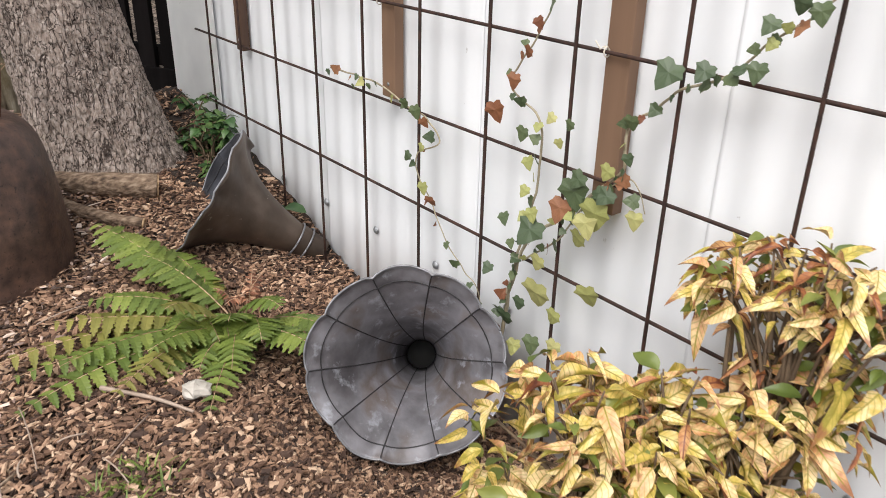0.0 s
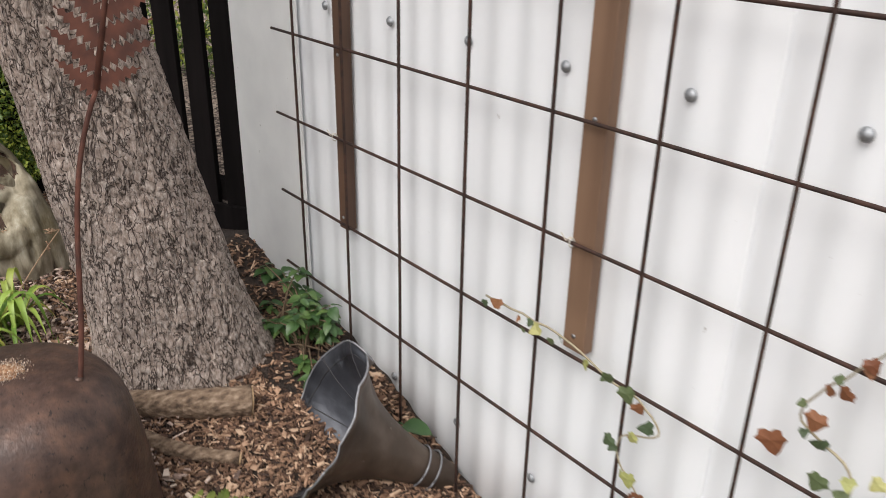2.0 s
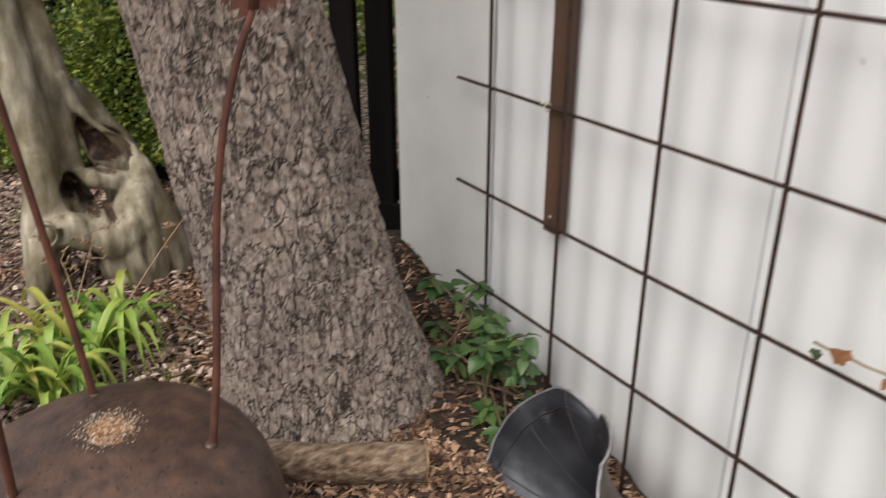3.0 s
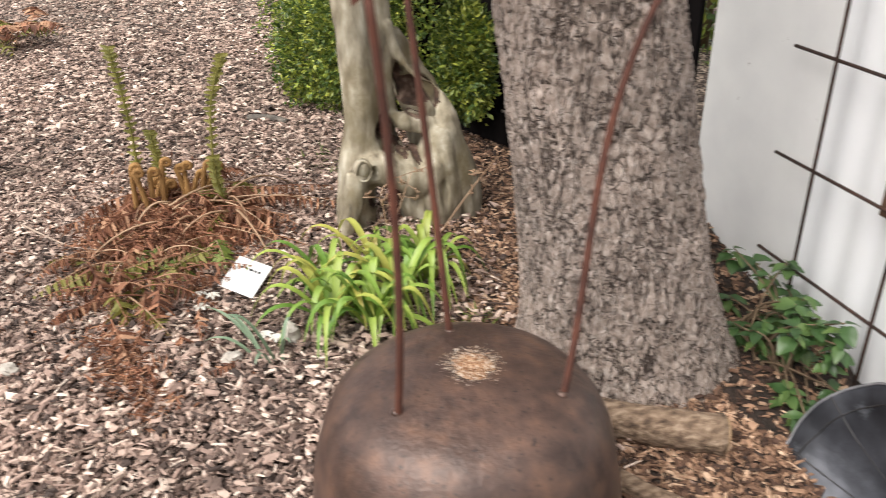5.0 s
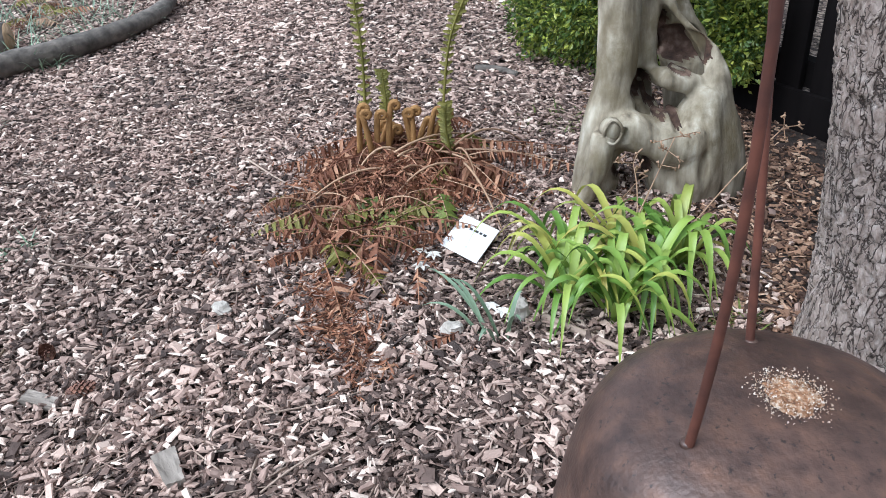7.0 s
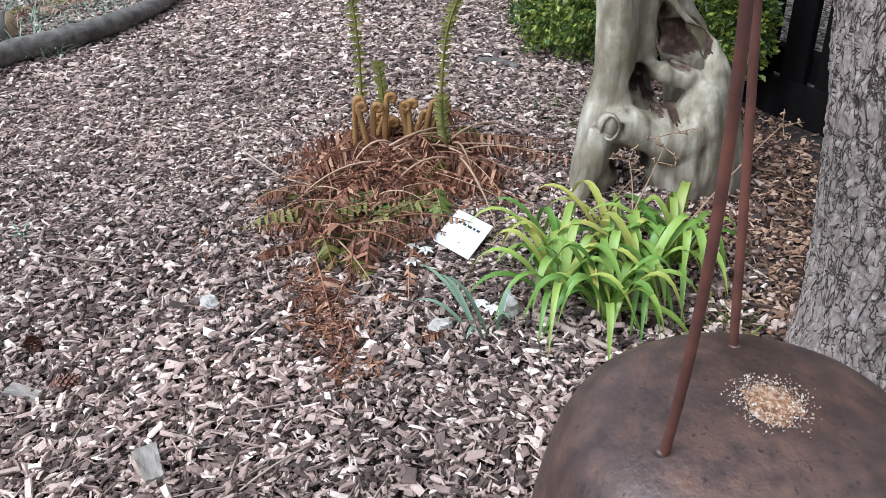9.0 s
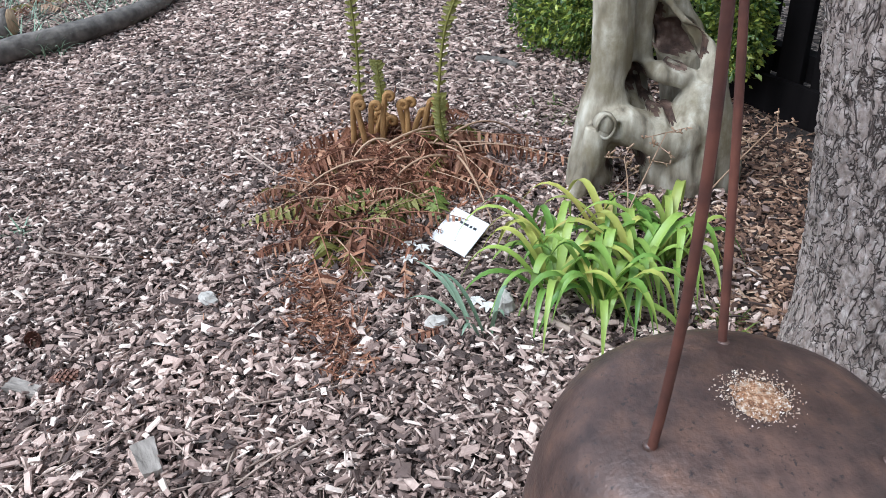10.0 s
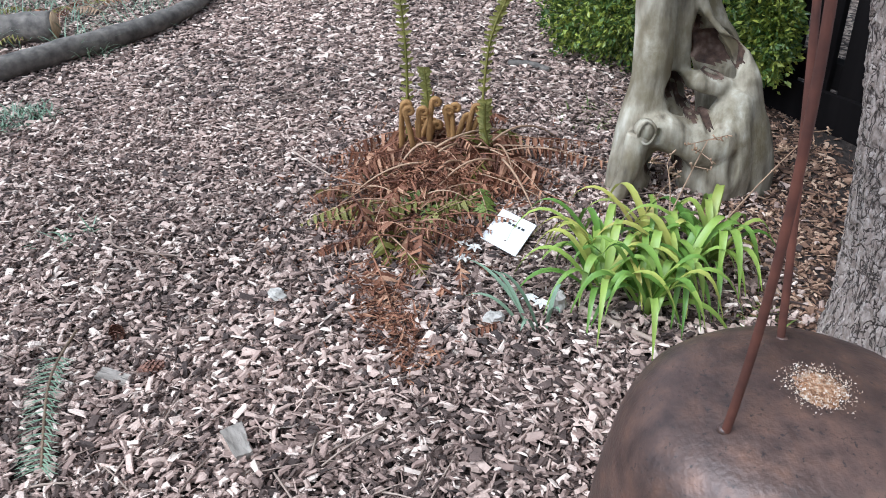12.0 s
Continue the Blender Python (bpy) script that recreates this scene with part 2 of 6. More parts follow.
    L.new(height, bp.inputs["Height"])
    L.new(bp.outputs[0], b.inputs["Normal"])
    return m


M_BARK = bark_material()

M_LOG = mat("log_bark", [(0.30, (0.055, 0.034, 0.022)), (0.5, (0.19, 0.128, 0.085)), (0.68, (0.33, 0.245, 0.175))], scale=95, detail=10, stretch=(1, 0.45, 1), rough=0.9, bump=1.0, bscale=160, dist=0.006)
M_CUT = mat("cut_wood", [(0.3, (0.30, 0.19, 0.10)), (0.7, (0.47, 0.33, 0.2))], scale=60, rough=0.85, bump=0.4)
M_DARKLOG = mat("dark_wet_branch", [(0.3, (0.06, 0.052, 0.045)), (0.7, (0.19, 0.165, 0.14))], scale=30, rough=0.85, bump=0.7, bscale=90, dist=0.005, big=0.25, big_scale=4)
M_DRIFT = mat("weathered_root_wood", [(0.28, (0.070, 0.056, 0.038)), (0.42, (0.215, 0.182, 0.128)), (0.56, (0.345, 0.305, 0.228)), (0.74, (0.53, 0.49, 0.40))], scale=26, stretch=(1.3, 1.3, 0.42), detail=10, rough=0.82, bump=0.6, bscale=75, dist=0.004, big=0.28, big_scale=8,
              spots=(7, 0.46, 0.66, (0.155, 0.122, 0.064)))
# brown rotten wood, used also to paint shade into lower hollows
M_HOLLOW = mat("rotten_wood_and_shade", [(0.3, (0.030, 0.018, 0.013)), (0.55, (0.095, 0.055, 0.038)), (0.75, (0.20, 0.14, 0.105))], scale=38, detail=9, rough=0.95, bump=1.0, bscale=70, dist=0.008)
M_STRAP = mat("strap_leaf", [(0.05, (0.085, 0.19, 0.028)), (0.40, (0.19, 0.32, 0.055)), (0.70, (0.33, 0.43, 0.085)), (0.86, (0.46, 0.44, 0.10)), (0.97, (0.46, 0.31, 0.12))], scale=8, rough=0.42, bump=0.1, bscale=90, vary=0.75, big=0.15, big_scale=12, trans=0.25)
M_FERN = mat("fern_green", [(0.05, (0.045, 0.075, 0.016)), (0.5, (0.135, 0.185, 0.034)), (0.95, (0.34, 0.38, 0.085))], scale=14, rough=0.5, bump=0.15, bscale=120, vary=0.35, big=0.2, big_scale=9, trans=0.25)
M_FERNOLD = mat("fern_olive", [(0.05, (0.10, 0.10, 0.02)), (0.5, (0.20, 0.19, 0.04)), (0.95, (0.31, 0.27, 0.075))], scale=14, rough=0.6, bump=0.15, bscale=120, vary=0.35, big=0.2, big_scale=9, trans=0.25)
M_DEAD = mat("dead_frond", [(0.05, (0.055, 0.020, 0.011)), (0.35, (0.165, 0.064, 0.034)), (0.65, (0.32, 0.148, 0.082)), (0.97, (0.56, 0.35, 0.22))], scale=18, rough=0.8, bump=0.2, vary=0.7, big=0.2, big_scale=7, trans=0.12)
M_STRAW = mat("straw_stem", [(0.1, (0.24, 0.13, 0.072)), (0.9, (0.50, 0.345, 0.225))], scale=30, rough=0.7, bump=0.2, vary=0.5)
M_TWIG = mat("dry_twig", [(0.1, (0.14, 0.095, 0.072)), (0.9, (0.44, 0.34, 0.27))], scale=30, rough=0.8, bump=0.3, vary=0.6)
M_CONE = mat("cone_scale", [(0.1, (0.075, 0.030, 0.020)), (0.9, (0.24, 0.115, 0.075))], scale=60, rough=0.7, bump=0.3, vary=0.6)
M_CROZ = mat("crozier", [(0.1, (0.20, 0.10, 0.03)), (0.9, (0.40, 0.22, 0.075))], scale=60, rough=0.8, bump=0.6, bscale=300, vary=0.3)
M_NAND = mat("yellow_leaf", [(0.10, (0.13, 0.15, 0.025)), (0.26, (0.36, 0.30, 0.05)), (0.40, (0.68, 0.50, 0.13)), (0.53, (0.84, 0.66, 0.34)), (0.74, (0.58, 0.29, 0.13)), (0.90, (0.22, 0.075, 0.04))], scale=60, detail=8, rough=0.42, bump=0.45, bscale=110, dist=0.003, vary=0.42, big=0.15, big_scale=25, trans=0.15,
             veins=(0.27, 0.23, 0.03))
M_NANDR = mat("red_brown_leaf", [(0.2, (0.17, 0.045, 0.02)), (0.5, (0.38, 0.15, 0.055)), (0.75, (0.58, 0.36, 0.15))], scale=75, rough=0.5, bump=0.3, bscale=120, dist=0.002, vary=0.4, trans=0.15, veins=(0.16, 0.05, 0.03))


def crisp_edges(m, scorched):
    """Scorch a leaf material brown along its margin and tip, in uneven patches."""
    n, L = m.node_tree.nodes, m.node_tree.links
    b = n["Principled BSDF"]
    col = b.inputs["Base Color"].links[0].from_socket
    tc, sp, no, oi = n.new("ShaderNodeTexCoord"), n.new("ShaderNodeSeparateXYZ"), n.new("ShaderNodeTexNoise"), n.new("ShaderNodeObjectInfo")
    L.new(tc.outputs["Generated"], sp.inputs[0])
    no.inputs["Scale"].default_value, no.inputs["Detail"].default_value, no.noise_dimensions = 60, 6, "4D"
    L.new(tc.outputs["Object"], no.inputs["Vector"])
    w = n.new("ShaderNodeMath")
    w.operation = "MULTIPLY"
    w.inputs[1].default_value = 40
    L.new(oi.outputs["Random"], w.inputs[0])
    L.new(w.outputs[0], no.inputs["W"])

    def calc(op, a, k, c=None):
        q = n.new("ShaderNodeMath")
        q.operation = op
        for at, val in enumerate((a, k, c)):
            if isinstance(val, (int, float)):
                q.inputs[at].default_value = val
            elif val is not None:
                L.new(val, q.inputs[at])
        return q.outputs[0]

    side = calc("POWER", calc("ABSOLUTE", calc("MULTIPLY_ADD", sp.outputs["Y"], 2, -1), 0), 3)
    edge = calc("MAXIMUM", calc("MULTIPLY", side, 0.55), calc("POWER", sp.outputs["X"], 3))
    amount = calc("ADD", calc("MULTIPLY", edge, 0.5), calc("MULTIPLY", no.outputs["Fac"], 0.9))
    mr = n.new("ShaderNodeMapRange")
    mr.inputs[1].default_value, mr.inputs[2].default_value, mr.inputs[4].default_value = 0.71, 0.86, 0.9
    L.new(amount, mr.inputs[0])
    mc = n.new("ShaderNodeMix")
    mc.data_type = "RGBA"
    L.new(mr.outputs[0], mc.inputs[0])
    L.new(col, mc.inputs[6])
    mc.inputs[7].default_value = rgb(scorched)
    L.new(mc.outputs[2], b.inputs["Base Color"])


crisp_edges(M_NAND, (0.26, 0.095, 0.045))
M_NANDG = mat("green_leaf", [(0.05, (0.06, 0.10, 0.02)), (0.5, (0.14, 0.175, 0.035)), (0.95, (0.28, 0.27, 0.06))], scale=26, rough=0.42, bump=0.3, bscale=90, dist=0.002, vary=0.5, big=0.12, big_scale=25, trans=0.2)
M_STEM = mat("brown_stem", [(0.2, (0.08, 0.05, 0.03)), (0.8, (0.20, 0.14, 0.085))], scale=80, rough=0.8, bump=0.5, bscale=200)
M_IVY = mat("ivy_leaf", [(0.05, (0.032, 0.052, 0.028)), (0.5, (0.070, 0.100, 0.048)), (0.95, (0.18, 0.21, 0.085))], scale=45, rough=0.45, bump=0.2, bscale=90, dist=0.001, vary=0.35, big=0.1, trans=0.15)
M_IVYY = mat("pale_ivy_leaf", [(0.05, (0.19, 0.22, 0.055)), (0.5, (0.36, 0.36, 0.13)), (0.95, (0.52, 0.46, 0.22))], scale=45, rough=0.5, bump=0.2, bscale=90, dist=0.001, vary=0.35, big=0.1, trans=0.2)
M_IVYB = mat("withered_ivy_leaf", [(0.05, (0.085, 0.022, 0.015)), (0.5, (0.19, 0.070, 0.032)), (0.95, (0.36, 0.18, 0.085))], scale=45, rough=0.6, bump=0.2, bscale=90, dist=0.001, vary=0.5, big=0.1, trans=0.15)
M_VINE = mat("vine_stem", [(0.2, (0.22, 0.18, 0.11)), (0.8, (0.40, 0.35, 0.25))], scale=100, rough=0.8, bump=0.4, bscale=300, big=0.1)
M_SHRUB = mat("shrub_leaf", [(0.05, (0.022, 0.055, 0.020)), (0.5, (0.055, 0.115, 0.035)), (0.95, (0.16, 0.23, 0.065))], scale=30, rough=0.4, bump=0.1, vary=0.5, big=0.1, trans=0.2)
M_HEDGE = mat("hedge_leaf", [(0.03, (0.020, 0.042, 0.012)), (0.40, (0.075, 0.13, 0.028)), (0.68, (0.26, 0.31, 0.05)), (0.97, (0.62, 0.60, 0.11))], scale=5, rough=0.4, bump=0, vary=0.6, big=0.4, big_scale=7, trans=0.25)
M_BLACK = mat("black_stained_timber", [(0.3, (0.004, 0.0035, 0.0035)), (0.7, (0.011, 0.009, 0.009))], scale=18, stretch=(1, 1, 0.06), spec=0.06, rough=0.95, bump=0.4, bscale=60, dist=0.002)
M_PLATE = mat("white_plastic", [(0.3, (0.78, 0.78, 0.77)), (0.7, (0.84, 0.84, 0.83))], scale=30, rough=0.5, bump=0.05, big=0.04)
M_INK = mat("black_ink", [(0.3, (0.02, 0.02, 0.02)), (0.7, (0.04, 0.04, 0.04))], scale=90, rough=0.7, bump=0)
M_STONE = mat("pale_stone", [(0.3, (0.30, 0.27, 0.23)), (0.7, (0.52, 0.48, 0.43))], scale=30, rough=0.85, bump=0.5, bscale=90)
M_GREYWOOD = mat("grey_weathered_wood", [(0.3, (0.13, 0.108, 0.088)), (0.7, (0.36, 0.315, 0.27))], scale=60, detail=9, stretch=(0.25, 1, 1), rough=0.9, bump=0.9, bscale=90, dist=0.004)
M_BLUEGREEN = mat("blue_green_leaf", [(0.1, (0.10, 0.17, 0.10)), (0.9, (0.26, 0.34, 0.23))], scale=20, rough=0.45, bump=0.1, vary=0.4, trans=0.15)
M_PETAL = mat("white_petal", [(0.2, (0.66, 0.62, 0.54)), (0.8, (0.82, 0.8, 0.74))], scale=60, rough=0.7, bump=0.2, trans=0.2)


# ---- mesh tools ----
def ss(a, b, x):
    k = min(1.0, max(0.0, (x - a) / (b - a)))
    return k * k * (3 - 2 * k)


def ground_z(x, y):
    z = -0.115 * ss(0.15, 0.9, x) - 0.10 * ss(-0.65, -0.15, y) * ss(0.45, 1.05, x) - 0.105 * ss(1.05, 1.6, x) * ss(-0.6, -0.32, y)
    z -= 0.09 * math.exp(-((x - 1.34) ** 2 + (y + 0.11) ** 2) / 0.016)
    z += 0.09 * math.exp(-((x + 0.2) ** 2 + (y + 0.02) ** 2) / 0.03)
    return z + 0.012 * noise.noise((x * 3, y * 3, 0)) + 0.006 * noise.noise((x * 11, y * 11, 3))


class Geo:
    """Points and faces gathered for one mesh."""

    def __init__(self):
        self.v, self.f = [], []

    def add(self, v, f):
        o = len(self.v)
        self.v += [tuple(p) for p in v]
        self.f += [tuple(i + o for i in q) for q in f]
        return self

    def tube(self, pts, rad, seg=8, cap=True):
        pts = [Vector(p) for p in pts]
        n = len(pts)
        rad = rad if isinstance(rad, (list, tuple)) else [rad] * n
        side = None
        v = []
        for i, p in enumerate(pts):
            d = (pts[min(i + 1, n - 1)] - pts[max(i - 1, 0)]).normalized()
            if side is None:
                side = d.orthogonal().normalized()
            side = (side - d * side.dot(d)).normalized()
            up = d.cross(side)
            v += [p + (side * math.cos(a) + up * math.sin(a)) * rad[i] for a in (2 * math.pi * k / seg for k in range(seg))]
        f = [(i * seg + k, i * seg + (k + 1) % seg, (i + 1) * seg + (k + 1) % seg, (i + 1) * seg + k) for i in range(n - 1) for k in range(seg)]
        if cap:
            f += [tuple(range(seg))[::-1], tuple((n - 1) * seg + k for k in range(seg))]
        return self.add(v, f)

    def box(self, lo, hi):
        (a, b, c), (d, e, g) = lo, hi
        v = [(a, b, c), (d, b, c), (d, e, c), (a, e, c), (a, b, g), (d, b, g), (d, e, g), (a, e, g)]
        return self.add(v, [(0, 3, 2, 1), (4, 5, 6, 7), (0, 1, 5, 4), (1, 2, 6, 5), (2, 3, 7, 6), (3, 0, 4, 7)])

    def ribbon(self, pts, widths, normal=(0, 0, 1), fold=0.0):
        """A leaf blade along pts: three points across, folded along the midrib."""
        pts, up = [Vector(p) for p in pts], Vector(normal)
        v, n = [], len(pts)
        for i, p in enumerate(pts):
            d = (pts[min(i + 1, n - 1)] - pts[max(i - 1, 0)]).normalized()
            s = d.cross(up)
            s = s.normalized() if s.length > 1e-4 else d.orthogonal().normalized()
            u = s.cross(d)
            w = widths[i]
            v += [p - s * w + u * w * fold, p, p + s * w + u * w * fold]
        f = []
        for i in range(n - 1):
            a = 3 * i
            f += [(a, a + 1, a + 4, a + 3), (a + 1, a + 2, a + 5, a + 4)]
        return self.add(v, f)

    def mesh(self, name, material, smooth=True):
        me = bpy.data.meshes.new(name)
        me.from_pydata(self.v, [], self.f)
        me.materials.append(material)
        if smooth:
            me.polygons.foreach_set("use_smooth", [True] * len(me.polygons))
        me.update()
        return me


def thing(name, label, category, at=(0, 0, 0), group="", kind=""):
    ob = new(name)
    ob.location = at
    ob.empty_display_size = 0.05
    return tagged(ob, label, category, group, kind)


def part(name, geo, material, parent, label="", smooth=True):
    """One mesh under a thing; its points are in world metres."""
    me = geo if isinstance(geo, bpy.types.Mesh) else geo.mesh(name, material, smooth)
    ob = new(name, me)
    if parent is not None:
        ob.parent = parent
        base = parent.matrix_basis if parent.parent is None else parent.parent.matrix_basis @ parent.matrix_parent_inverse @ parent.matrix_basis
        ob.matrix_parent_inverse = base.inverted()
    if label:
        ob["label"] = label
    return ob


def bevel(ob, width, segments=2):
    m = ob.modifiers.new("bevel", "BEVEL")
    m.width, m.segments, m.limit_method = width, segments, "ANGLE"
    return ob


def fast_mesh(name, verts, quads, material):
    me = bpy.data.meshes.new(name)
    me.vertices.add(len(verts))
    me.vertices.foreach_set("co", verts.astype(np.float32).ravel())
    me.loops.add(quads.size)
    me.loops.foreach_set("vertex_index", quads.astype(np.int32).ravel())
    me.polygons.add(len(quads))
    me.polygons.foreach_set("loop_start", np.arange(0, quads.size, quads.shape[1], dtype=np.int32))
    me.update(calc_edges=True)
    me.polygons.foreach_set("use_smooth", np.zeros(len(quads), bool))
    me.materials.append(material)
    return me


def curve3(a, b, c, n=10):
    """Points of a quadratic arc from a over b to c."""
    a, b, c = Vector(a), Vector(b), Vector(c)
    return [a * (1 - k) ** 2 + b * 2 * k * (1 - k) + c * k * k for k in (i / (n - 1) for i in range(n))]


def through_points(pts, n=6):
    """A smooth line through the points."""
    p = [Vector(q) for q in pts]
    out = []
    for i in range(len(p) - 1):
        a, b, c, d = p[max(i - 1, 0)], p[i], p[i + 1], p[min(i + 2, len(p) - 1)]
        for k in range(n):
            t = k / n
            out.append(0.5 * ((2 * b) + (c - a) * t + (2 * a - 5 * b + 4 * c - d) * t * t + (3 * b - a - 3 * c + d) * t ** 3))
    return out + [p[-1]]


rng = random.Random(7)


# ---- ground ----
def axis(lo, near_lo, near_hi, hi, fine):
    near = list(np.arange(near_lo, near_hi + 1e-6, fine))
    far, s, x = [], fine, near_hi
    while x < hi:
        s *= 1.5
        x += s
        far.append(x)
    back, s, x = [], fine, near_lo
    while x > lo:
        s *= 1.5
        x -= s
        back.append(x)
    return back[::-1] + near + far


gx, gy = axis(-300, -4.0, 3.2, 300, 0.05), axis(-300, -4.0, 0.3, 300, 0.05)
gv = np.array([(x, y, ground_z(x, y) if abs(x) < 6 and abs(y) < 6 else 0.0) for y in gy for x in gx])
nx = len(gx)
ii, jj = np.meshgrid(np.arange(nx - 1), np.arange(len(gy) - 1))
a0 = (jj * nx + ii).ravel()
gq = np.stack([a0, a0 + 1, a0 + 1 + nx, a0 + nx], 1)
gme = fast_mesh("ground", gv, gq, M_SOIL)
gme.polygons.foreach_set("use_smooth", [True] * len(gme.polygons))
gme.materials.append(M_STREWN)
mid_face = (gv[gq[:, 0]] + gv[gq[:, 2]]) / 2
outer = ((mid_face[:, 0] - 0.2) / 1.45) ** 2 + ((mid_face[:, 1] + 0.85) / 1.05) ** 2 > 1
outer |= (mid_face[:, 0] > 0.85) & (mid_face[:, 1] < -1.3)
gme.polygons.foreach_set("material_index", outer.astype(np.int32))
ground = tagged(new("ground", gme), "dark garden soil under a mulch of bark chips", "ground", kind="structure")

# bark mulch: thin, uneven slabs lying over one another
ng = np.random.default_rng(11)
CUBE = np.array([(-1, -1, -1), (1, -1, -1), (1, 1, -1), (-1, 1, -1), (-1, -1, 1), (1, -1, 1), (1, 1, 1), (-1, 1, 1)], float) * 0.5
CUBE_F = np.array([(0, 3, 2, 1), (4, 5, 6, 7), (0, 1, 5, 4), (1, 2, 6, 5), (2, 3, 7, 6), (3, 0, 4, 7)])


def ground_many(x, y):
    return np.array([ground_z(a, b) for a, b in zip(x, y)])


def chip_points(x, y, size, lift, tilt=0.42):
    n = len(x)
    length = np.minimum(ng.lognormal(math.log(0.0178), 0.36, n), 0.036) * size
    wide = length * ng.uniform(0.24, 0.60, n)
    shred = ng.random(n) < 0.20
    wide = np.where(shred, ng.uniform(0.002, 0.0045, n) * size, wide)
    length = np.where(shred, length * 1.5, length)
    thick = np.minimum(ng.uniform(0.0025, 0.006, n) * size, wide)
    p = CUBE[None] * (1 + ng.uniform(-0.38, 0.38, (n, 8, 3)) * np.array([1, 1, 0.5]))
    p[:, 4:, :2] *= ng.uniform(0.45, 0.85, (n, 1, 1))
    p = p * np.stack([length, wide, thick], 1)[:, None, :]
    p[:, :, 2] += (p[:, :, 0] ** 2) * ng.normal(0, 7, n)[:, None]
    tx, ty, tz = ng.normal(0, tilt, n), ng.normal(0, tilt * 0.57, n), ng.uniform(0, 6.283, n)
    c, s = np.cos(tx)[:, None], np.sin(tx)[:, None]
    p = np.stack([p[:, :, 0], p[:, :, 1] * c - p[:, :, 2] * s, p[:, :, 1] * s + p[:, :, 2] * c], 2)
    c, s = np.cos(ty)[:, None], np.sin(ty)[:, None]
    p = np.stack([p[:, :, 0] * c + p[:, :, 2] * s, p[:, :, 1], p[:, :, 2] * c - p[:, :, 0] * s], 2)
    c, s = np.cos(tz)[:, None], np.sin(tz)[:, None]
    p = np.stack([p[:, :, 0] * c - p[:, :, 1] * s, p[:, :, 0] * s + p[:, :, 1] * c, p[:, :, 2]], 2)
    z = ground_many(x, y) + 0.002 + lift * ng.random(n) ** 1.5
    return p, np.stack([x, y, z], 1)


def scatter(n, x0, x1, y0, y1, size, lift, clear=(), tilt=0.42, edge=0.12):
    """Chips over a plot whose borders fray out."""
    x, y = ng.uniform(x0, x1, n) + ng.normal(0, edge, n), ng.uniform(y0, y1, n) + ng.normal(0, edge, n)
    keep = y < -0.012
    for cx, cy, r in clear:
        keep &= (x - cx) ** 2 + (y - cy) ** 2 > r * r
    return chip_points(x[keep], y[keep], size, lift, tilt)


CLEAR = ((0.14, -0.39, 0.19), (0.535, -0.83, 0.21))
CLEAR2 = CLEAR + ((0.14, -0.16, 0.22), (0.36, -0.12, 0.16), (-0.1, -0.1, 0.2))
far_fields = [scatter(82000, -1.1, 0.62, -2.3, -0.70, 0.76, 0.026, CLEAR), scatter(17000, 0.62, 1.10, -2.3, -1.05, 0.76, 0.026, CLEAR), 
              scatter(42000, -3.0, -1.0, -3.3, -0.55, 0.98, 0.016, tilt=0.26), scatter(13000, -5.2, -2.8, -4.2, -0.5, 1.25, 0.016, tilt=0.24, edge=0.3), scatter(9000, -1.1, 2.2, -3.2, -2.25, 1.2, 0.014, edge=0.3)]
wall_fields = [scatter(8500, -1.2, 0.12, -0.70, -0.25, 0.72, 0.008, CLEAR, edge=0.05), scatter(1800, -0.2, 0.55, -0.3, 0.0, 0.7, 0.006, CLEAR, edge=0.03), scatter(32000, 0.25, 1.9, -0.64, -0.0, 0.72, 0.012, CLEAR2, edge=0.05), scatter(27000, 0.66, 1.9, -1.4, -0.6, 0.78, 0.016, CLEAR, edge=0.07), scatter(7000, 1.85, 3.4, -1.6, -0.02, 1.1, 0.012, edge=0.15)]
for made, material in ((far_fields, M_CHIP), (wall_fields, M_CHIP2)):
    pts = np.concatenate([p + c[:, None, :] for p, c in made])
    quads = (CUBE_F[None, 1:] + 8 * np.arange(len(pts))[:, None, None]).reshape(-1, 4)
    mulch = tagged(new("bark_mulch", fast_mesh("bark_mulch", pts.reshape(-1, 3), quads, material)), kind="stuff")
    mulch.parent = ground

# ---- corrugated wall ----
WALL_TOP = 2.3
PITCH = 0.081
wall = bevel(part("wall_north", Geo().box((-0.19, 0.02, -0.4), (3.6, 0.12, WALL_TOP)), M_WHITE, None, smooth=False), 0.004)
tagged(wall, "wall clad in white painted corrugated steel", "wall", kind="structure")


def sheet_y(x):
    return -0.0028 * math.cos(2 * math.pi * (x - 0.546) / PITCH)


def sheet(x0, x1, proud):
    xs = np.arange(x0, x1 + 1e-6, PITCH / 12)
    zs = (-0.38, 0.0, 0.4, 0.8, 1.2, 1.6, WALL_TOP)
    g = Geo()
    v = [(x, sheet_y(x) - proud + 0.0012 * noise.noise((x * 2, z * 3, 5)), z) for z in zs for x in xs]
    n = len(xs)
    g.add(v, [(j * n + i, j * n + i + 1, (j + 1) * n + i + 1, (j + 1) * n + i) for j in range(len(zs) - 1) for i in range(n - 1)])
    ob = part("sheet", g, M_WHITE, wall, "white painted corrugated steel sheet")
    so = ob.modifiers.new("thick", "SOLIDIFY")
    so.thickness, so.offset = 0.0012, 1
    return ob


